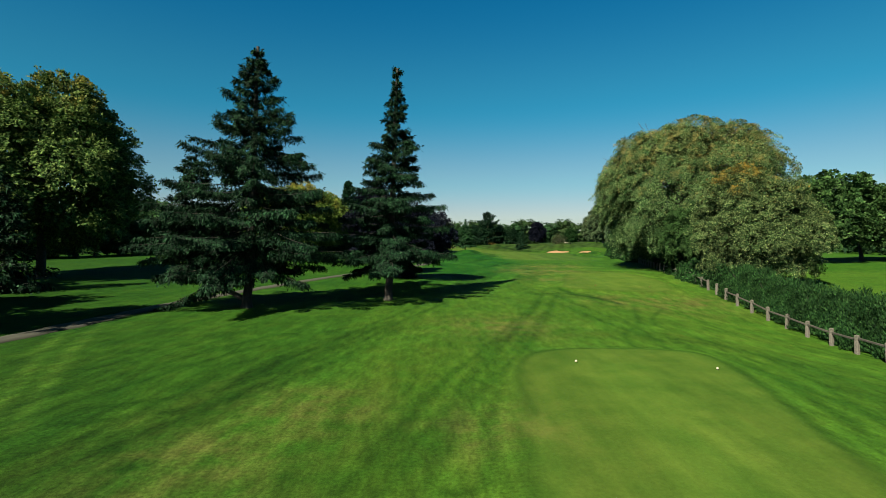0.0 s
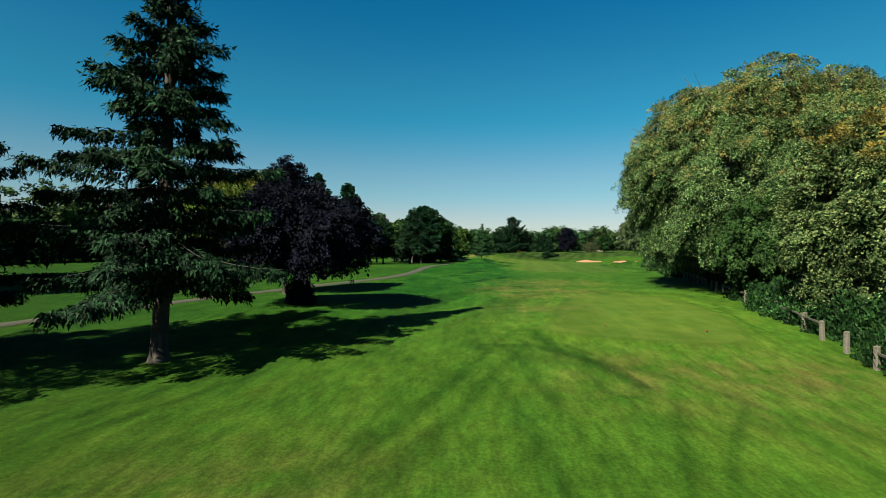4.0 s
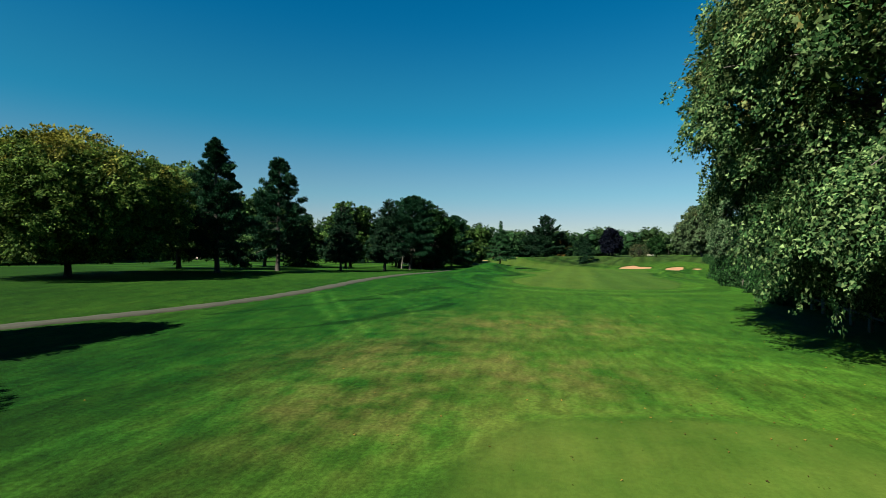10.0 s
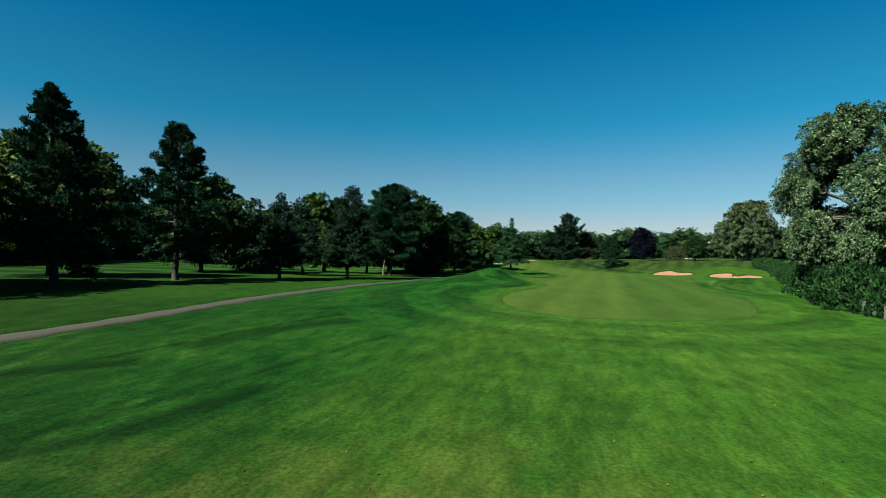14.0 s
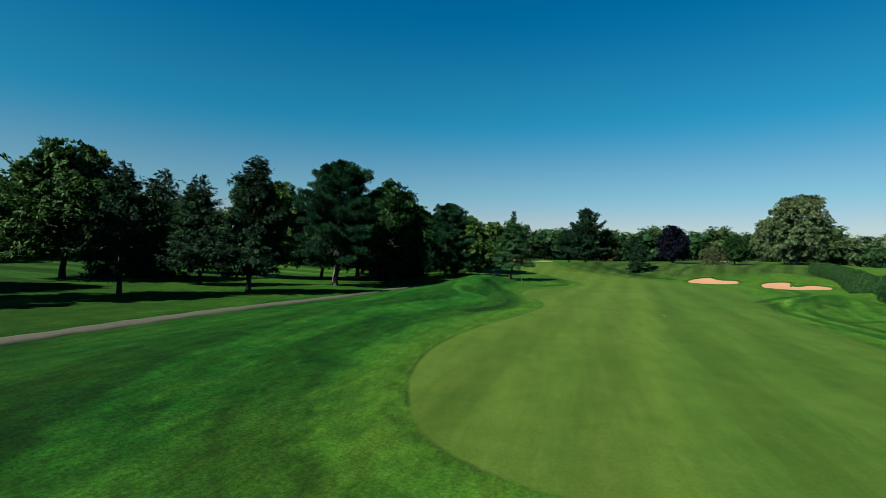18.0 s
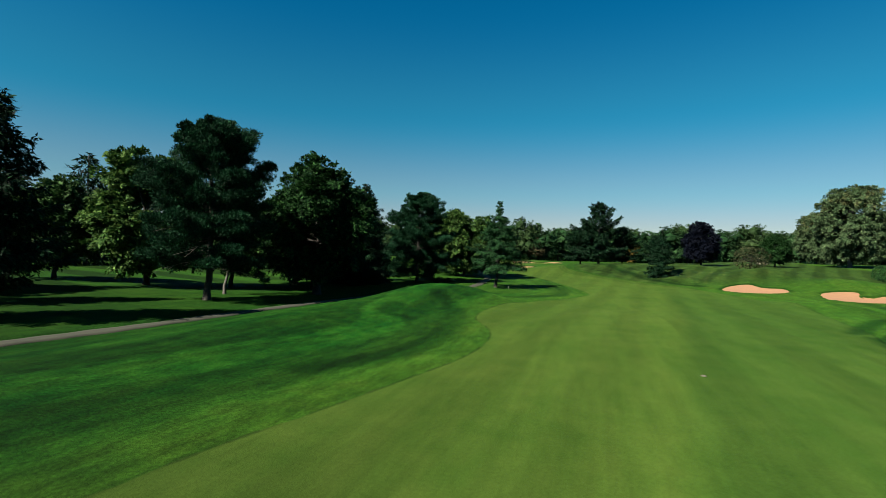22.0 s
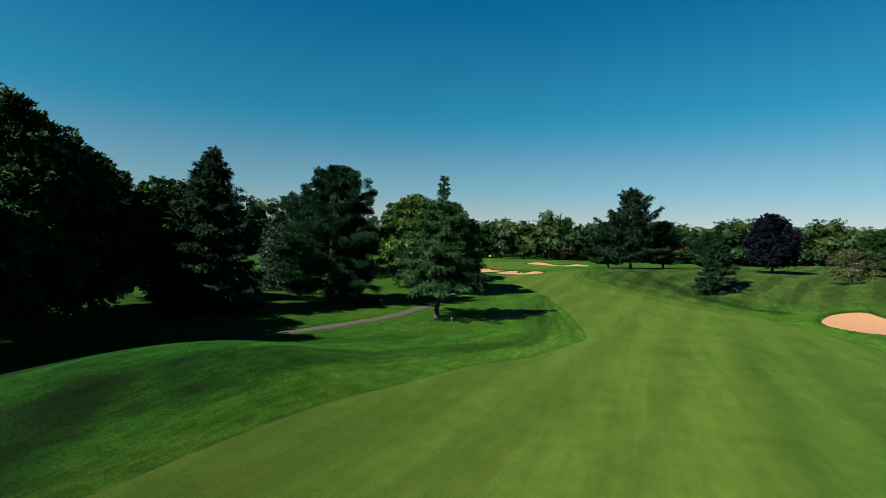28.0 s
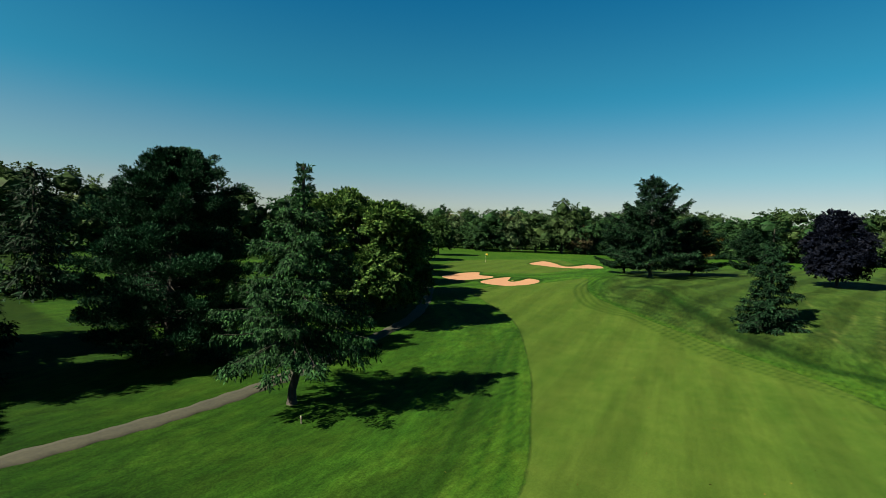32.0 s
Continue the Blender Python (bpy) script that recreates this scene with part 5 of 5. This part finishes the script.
# ---- far woods ----
def woods():
    rng = np.random.default_rng(5)
    kinds = [broadleaf("maple_tree", 31, 15, 6.5, 0.0, FAR_GREEN, 5200, 0.52, lobes=12, twigs=0, inner=0.78, tuft=20, clump=0.9), broadleaf("maple_tree", 32, 17, 7, 0.0, FAR_OLIVE, 4800, 0.52, lobes=14, twigs=0, inner=0.78, tuft=20, clump=0.9),
             broadleaf("silver_maple_tree", 33, 16, 7, 0.0, WILLOW, 4800, 0.52, lobes=13, twigs=0, inner=0.78, tuft=20, clump=0.9), broadleaf("maple_tree", 34, 13, 6, 0.0, OCHRE, 4800, 0.52, lobes=12, twigs=0, inner=0.78, tuft=20, clump=0.9),
             broadleaf("oak_tree", 35, 14, 6.5, 0.0, RUST, 4800, 0.52, lobes=12, twigs=0, inner=0.78, tuft=20, clump=0.9), broadleaf("maple_tree", 36, 15, 6.5, 0.0, FAR_GREEN, 4800, 0.52, lobes=13, twigs=0, inner=0.78, tuft=20, clump=0.9),
             spruce("spruce_tree", 37, 16, 4.5, 0.5, SPRUCE, whorl=1.1, arms=6, twig=1.0, dense=2.2, limbs=False)]
    names = ["far green maple at the edge of the woods", "far olive-green maple at the edge of the woods", "far grey-green tree at the edge of the woods", "far ochre autumn maple",
             "far rust-brown autumn oak", "far dense green maple in the woods", "far dark green spruce at the edge of the woods"]
    odds = np.array([0.32, 0.24, 0.03, 0.025, 0.045, 0.20, 0.14])
    spots = []
    for a in np.arange(-150, 240, 8.5):
        spots.append((a, 352 + 18 * math.sin(a * 0.03) + rng.uniform(-6, 6) + max(0, a - 60) * 0.12))
        if -90 < a < 190:
            spots.append((a - 2.5, 400 + rng.uniform(-6, 6)))
        spots.append((a + 3.5, 378 + 18 * math.sin(a * 0.03) + rng.uniform(-6, 6) + max(0, a - 60) * 0.12))
    for b in np.arange(10, 350, 8.5):
        spots.append((-92 - 14 * math.sin(b * 0.04) + rng.uniform(-6, 6), b))
        if rng.random() < 0.3:
            spots.append((-112 + rng.uniform(-6, 6), b + 4))
    for b in np.arange(60, 350, 9):
        spots.append((82 + 0.28 * b + rng.uniform(-7, 7), b))
        if rng.random() < 0.3:
            spots.append((102 + 0.28 * b + rng.uniform(-7, 7), b + 4))
    used = set()
    for x, y in spots:
        k = int(rng.choice(7, p=odds))
        turn, size, wide = rng.uniform(0, 360), rng.uniform(0.86, 1.12) * (1.06 if y > 340 else 1.0), rng.uniform(1.05, 1.4)
        if k in used:
            again(kinds[k], x, y, turn, size, "", wide)
        else:
            used.add(k)
            stand(kinds[k], x, y, names[k], "tree", "trees of the far woods", turn, size)
    stand(kinds[3], 36.6, 366, names[3], "tree", "trees of the far woods", 40, 0.78)
    again(kinds[4], -7, 345, 70, 0.85)


woods()


def thicket(line, deep, high, count, mat, label):
    """Undergrowth along the edge of the woods: an uneven bank of leaves on a row of bushes."""
    rng = np.random.default_rng(6)
    line = drawn(line, 12)
    i = rng.integers(0, len(line) - 1, count)
    p = line[i] + (line[i + 1] - line[i]) * rng.random((count, 1)) + rng.normal(0, deep / 2, (count, 2))
    top = high * (0.75 + 0.25 * np.sin(p[:, 0] * 0.31) * np.cos(p[:, 1] * 0.23)) * np.exp(-rng.random(count) * 0.3)
    z = np.array([floor_at(a, b) for a, b in p]) + top * rng.random(count) ** 0.6
    at = np.column_stack([p, z])
    thing = tagged(new("undergrowth"), label, "undergrowth", kind="stuff")
    ls = rng.uniform(0.8, 2.0, count)
    part("foliage", leaves(at, rng.normal(size=(count, 3)), rng.normal(size=(count, 3)), ls, ls * 0.7), mat, thing)


thicket([(-175, 366), (-80, 360), (20, 368), (120, 375), (250, 395)], 6, 8.5, 12000, FAR_GREEN, "dark green undergrowth along the far woods")
thicket([(-100, 5), (-98, 120), (-96, 240), (-110, 350)], 6, 7.0, 8000, FAR_GREEN, "dark green undergrowth along the side woods")
thicket([(92, 50), (118, 150), (150, 270), (175, 350)], 6, 7.0, 8000, FAR_GREEN, "green undergrowth beyond the hedge")


# ---- fence, hedge and shrubs ----
def fence_x(y):
    return float(np.interp(y, [0, 21.8, 24.4, 28.7, 36, 42, 52, 79, 105, 134, 164, 203], [14.0, 18.5, 19.1, 19.8, 20.8, 22.1, 24.7, 31, 37.3, 45, 56, 68]))


def block(sx, sy, sz, bevel=0.02, tip=0.0):
    """A beam standing on its foot, with rounded edges; tip: how much its head is weathered to a slope."""
    bm = bmesh.new()
    bmesh.ops.create_cube(bm, size=1)
    for v in bm.verts:
        v.co = Vector((v.co.x * sx, v.co.y * sy, (v.co.z + 0.5) * sz + (tip * v.co.x / 0.5 if v.co.z > 0 else 0)))
    bmesh.ops.bevel(bm, geom=bm.edges[:], offset=bevel, segments=1, affect="EDGES")
    return bm


def fence():
    rng = random.Random(4)
    whole = tagged(new("fence"), "weathered grey wooden post and rail fence", "fence")
    post_mesh = rail_mesh = None
    y, before = 14.0, None
    while y < 133:
        x = fence_x(y)
        z = floor_at(x, y) - 0.06
        if post_mesh is None:
            p = part("post", block(0.17, 0.17, 0.92, 0.025, 0.015), GREY_WOOD, whole)
            post_mesh = p.data
        else:
            p = new("post", post_mesh)
            p.parent = whole
        p.matrix_basis = pose(x, y, z, rng.uniform(-3, 3), rng.uniform(-3, 3), 12 + rng.uniform(-6, 6))
        if before:
            a = Vector(before)
            b = Vector((x, y, z))
            for h in (0.70,):
                if rng.random() < (0.4 if y < 55 else 0.65):
                    continue
                if rail_mesh is None:
                    r = part("rail", block(0.05, 1.0, 0.095, 0.012), SHADED_WOOD, whole)
                    rail_mesh = r.data
                else:
                    r = new("rail", rail_mesh)
                    r.parent = whole
                d = b - a
                r.matrix_basis = Matrix.Translation((a + b) / 2 + Vector((-0.02, 0, h + rng.uniform(-0.05, 0.02)))) @ d.to_track_quat("Y", "Z").to_matrix().to_4x4() @ pose(0, 0, 0, rng.uniform(-2.0, 2.0)) @ Matrix.Diagonal((1, d.length, 1, 1))
        before = (x, y, z)
        y += 2.1


fence()
shrub = bush("shrub", 40, 2.3, 1.5, YEW, 24000, 0.14, 0.8, 0.4)
dark_shrub = bush("shrub", 41, 2.0, 1.7, DENSE, 5000, 0.2, 0.5)
rng = np.random.default_rng(8)
stand(shrub, fence_x(15) + 1.8, 15, "dense green shrub with upright shoots behind the fence", "shrub", "shrubs behind the fence")
for b in np.arange(16.6, 38, 1.6):
    again(shrub, fence_x(b) + 1.85 + rng.uniform(-0.2, 0.2), b, rng.uniform(0, 360), rng.uniform(0.92, 1.1))
stand(dark_shrub, fence_x(40) + 2.4, 40, "dark green shrub under the trees behind the fence", "shrub", "shrubs behind the fence")
for b in np.arange(42.2, 128, 2.3):
    again(dark_shrub, fence_x(b) + (5.0 if 56 < b < 80 else 1.3) + rng.uniform(-0.4, 0.5), b, rng.uniform(0, 360), rng.uniform(0.8, 1.25) * (1.45 if 58 < b < 88 or b > 106 else 1.0))


def hedge():
    """A long clipped hedge, wider than high, with a soft uneven top."""
    rng = np.random.default_rng(9)
    thing = tagged(new("hedge"), "long clipped dark green hedge beside the fairway", "hedge")
    n = 150000
    run, way = [131, 143, 164, 188, 214], [46.6, 49.4, 57, 65.6, 71]
    y = rng.uniform(131, 214, n)
    x0 = np.interp(y, run, way)
    th = rng.uniform(-0.15, np.pi + 0.15, n)
    soft = 1 + 0.035 * np.sin(y * 1.9) + 0.04 * np.sin(y * 0.7 + 2) + rng.normal(0, 0.02, n)
    r = soft * np.where(rng.random(n) < 0.8, 1, rng.uniform(0.5, 1, n))
    cx, cz = np.sign(np.cos(th)) * np.abs(np.cos(th)) ** 0.6 * 2.3, np.abs(np.sin(th)) ** 0.6 * 2.4
    z = np.array([floor_at(a, b) for a, b in zip(x0[::20], y[::20])])
    order = np.argsort(y[::20])
    base = np.interp(y, y[::20][order], z[order])
    at = np.column_stack([x0 + cx * r, y, base + np.maximum(cz * r, 0.05)])
    nor = np.column_stack([np.cos(th), 0 * th, np.sin(th)])
    stems = []
    for b in np.arange(131.5, 214, 1.4):
        a = float(np.interp(b, run, way))
        g = floor_at(a, b)
        stems.append(tube(np.array([(a, b, g - 0.1), (a + 0.2, b, g + 1.0), (a - 0.1, b + 0.2, g + 2.0)]), [0.06, 0.05, 0.02], 5))
    smooth(part("stems", joined(stems), BARK_BROWN, thing))
    ls = 0.16 * rng.uniform(0.6, 1.4, n)
    part("foliage", leaves(at, nor * 0.6 + rng.normal(0, 0.7, (n, 3)), nor + rng.normal(0, 0.4, (n, 3)), ls, ls * 0.5), YEW, thing)


hedge()


# ---- tee markers, flag ----
def tee_marker(x, y, mat, label, group):
    bm = bmesh.new()
    bmesh.ops.create_uvsphere(bm, u_segments=18, v_segments=12, radius=0.043)
    for v in bm.verts:
        v.co.z = v.co.z * (1.0 if v.co.z > 0 else 0.85) + 0.045
    thing = tagged(new("tee_marker"), label, "tee marker", group)
    thing.matrix_basis = pose(x, y, floor_at(x, y), 0, 0, 0)
    smooth(part("ball", bm, mat, thing))
    part("spike", tube([(0, 0, -0.08), (0, 0, 0), (0, 0, 0.02)], [0.008, 0.012, 0.02], 8), GREY_WOOD, thing)


tee_marker(4.6, 17.2, WHITE, "small round white tee marker on the grass", "white tee markers")
tee_marker(9.1, 16.5, WHITE, "small round white tee marker on the grass", "white tee markers")
tee_marker(12.95, 42.35, MAROON, "small dark red tee marker on the grass", "red tee markers")
tee_marker(17.35, 41.9, MAROON, "small dark red tee marker on the grass", "red tee markers")


def golf_flag(x, y, label):
    thing = tagged(new("golf_flag"), label, "flag")
    thing.matrix_basis = pose(x, y, floor_at(x, y), 0, 0, 20)
    smooth(part("pole", tube([(0, 0, -0.1), (0, 0, 1.1), (0, 0, 2.25)], [0.014, 0.013, 0.011], 8), WHITE, thing))
    s, t = np.meshgrid(np.linspace(0, 1, 9), np.linspace(0, 1, 6))
    v = np.column_stack([(s * 0.5).ravel(), (0.05 * np.sin(s * 7 + t) * s).ravel(), (2.22 - 0.36 * t - 0.12 * s * s).ravel()])
    i, j = np.meshgrid(np.arange(5), np.arange(8), indexing="ij")
    q = np.stack([i * 9 + j, i * 9 + j + 1, (i + 1) * 9 + j + 1, (i + 1) * 9 + j], -1).reshape(-1, 4)
    cloth = smooth(part("cloth", (v, q), YELLOW, thing, "yellow cloth flag"))
    m = cloth.modifiers.new("thick", "SOLIDIFY")
    m.thickness = 0.006


golf_flag(-14.5, 262, "yellow golf flag on a thin pole on the green")
golf_flag(29.5, 252, "yellow golf flag of the next hole behind the spruce")


def fallen():
    """Dry leaves that have blown onto the turf beside the silver maples."""
    rng = np.random.default_rng(12)
    n = 900
    x = np.concatenate([rng.normal(19.5, 3.2, n * 2 // 3), rng.uniform(2, 26, n // 3)])
    y = np.concatenate([rng.normal(62, 9, n * 2 // 3), rng.uniform(22, 80, n // 3)])
    x, y = np.append(x, rng.uniform(15, 36, 60)), np.append(y, rng.uniform(160, 200, 60))
    n += 60
    at = np.column_stack([x, y, [floor_at(a, b) + 0.025 for a, b in zip(x, y)]])
    ls = rng.uniform(0.03, 0.07, n) * np.where(y > 150, 1.8, 1.0)
    thing = tagged(new("fallen_leaves"), "dry yellow leaves scattered on the grass", "fallen leaves", kind="stuff")
    flat = rng.normal(size=(n, 3)) * np.array([1, 1, 0.25])
    part("leaf_litter", leaves(at, flat, np.array([0, 0, 1.0]) + rng.normal(0, 0.3, (n, 3)), ls, ls * 0.8, 0.25), OCHRE, thing)


fallen()


def sprinkler_cover(x, y):
    bm = bmesh.new()
    bmesh.ops.create_cone(bm, cap_ends=True, segments=20, radius1=0.12, radius2=0.11, depth=0.04)
    bmesh.ops.bevel(bm, geom=[e for e in bm.edges if all(v.co.z > 0 for v in e.verts)], offset=0.012, segments=2, affect="EDGES")
    thing = tagged(new("sprinkler_cover"), "small pale round cover set in the fairway turf", "sprinkler cover")
    thing.matrix_basis = pose(x, y, floor_at(x, y) + 0.0, 0, 0, 0)
    part("plate", bm, GREY_WOOD, thing)
    part("nozzle", tube([(0, 0, 0.0), (0, 0, 0.03), (0, 0, 0.045)], [0.05, 0.05, 0.03], 12), GREY_WOOD, thing)


sprinkler_cover(24.8, 124.9)


def stake(x, y):
    thing = tagged(new("stake"), "short weathered wooden stake beside the path", "stake")
    thing.matrix_basis = pose(x, y, floor_at(x, y) - 0.1, 3, -4, 20)
    part("shaft", block(0.06, 0.06, 0.45, 0.008, 0.01), GREY_WOOD, thing)
    cap = part("cap", block(0.066, 0.066, 0.12, 0.008), WHITE, thing, "white painted top")
    cap.matrix_basis = pose(0, 0, 0.365, 0, 0, 0)


stake(9.6, 171.7)


def golf_cart(x, y, turn, label):
    """A parked golf cart: tub, bench, roof on four posts, four wheels."""
    thing = tagged(new("golf_cart"), label, "golf cart", "parked golf carts")
    thing.matrix_basis = pose(x, y, floor_at(x, y), 0, 0, turn)
    tub = part("body", block(1.15, 2.3, 0.42, 0.08), WHITE, thing, "pale painted tub")
    tub.matrix_basis = pose(0, 0, 0.26)
    for name, sx, sy, sz, px, py, pz in (("seat", 1.05, 0.5, 0.16, 0, -0.15, 0.68), ("backrest", 1.05, 0.12, 0.45, 0, -0.45, 0.8), ("dashboard", 1.1, 0.2, 0.35, 0, 0.75, 0.66)):
        ob = part(name, block(sx, sy, sz, 0.04), BARK_DARK, thing)
        ob.matrix_basis = pose(px, py, pz)
    roof = part("roof", block(1.2, 1.75, 0.09, 0.03), WHITE, thing, "white roof")
    roof.matrix_basis = pose(0, 0.0, 1.75)
    for i in (-1, 1):
        for j in (-1, 1):
            bar = part("roof_post", tube([(0, 0, 0), (0, 0, 0.6), (0, 0, 1.15)], [0.018] * 3, 6), GREY_WOOD, thing)
            bar.matrix_basis = pose(0.52 * i, 0.05 + 0.78 * j, 0.62)
            bm = bmesh.new()
            bmesh.ops.create_cone(bm, cap_ends=True, segments=18, radius1=0.22, radius2=0.22, depth=0.18)
            wheel = part("wheel", bm, BARK_DARK, thing, "black tyre")
            wheel.matrix_basis = pose(0.52 * i, 0.8 * j, 0.22, 0, 90, 0)


golf_cart(63.5, 258, 60, "white golf cart parked on the rise beyond the trees")
golf_cart(-74, 169, 80, "white golf cart parked far across the grass")
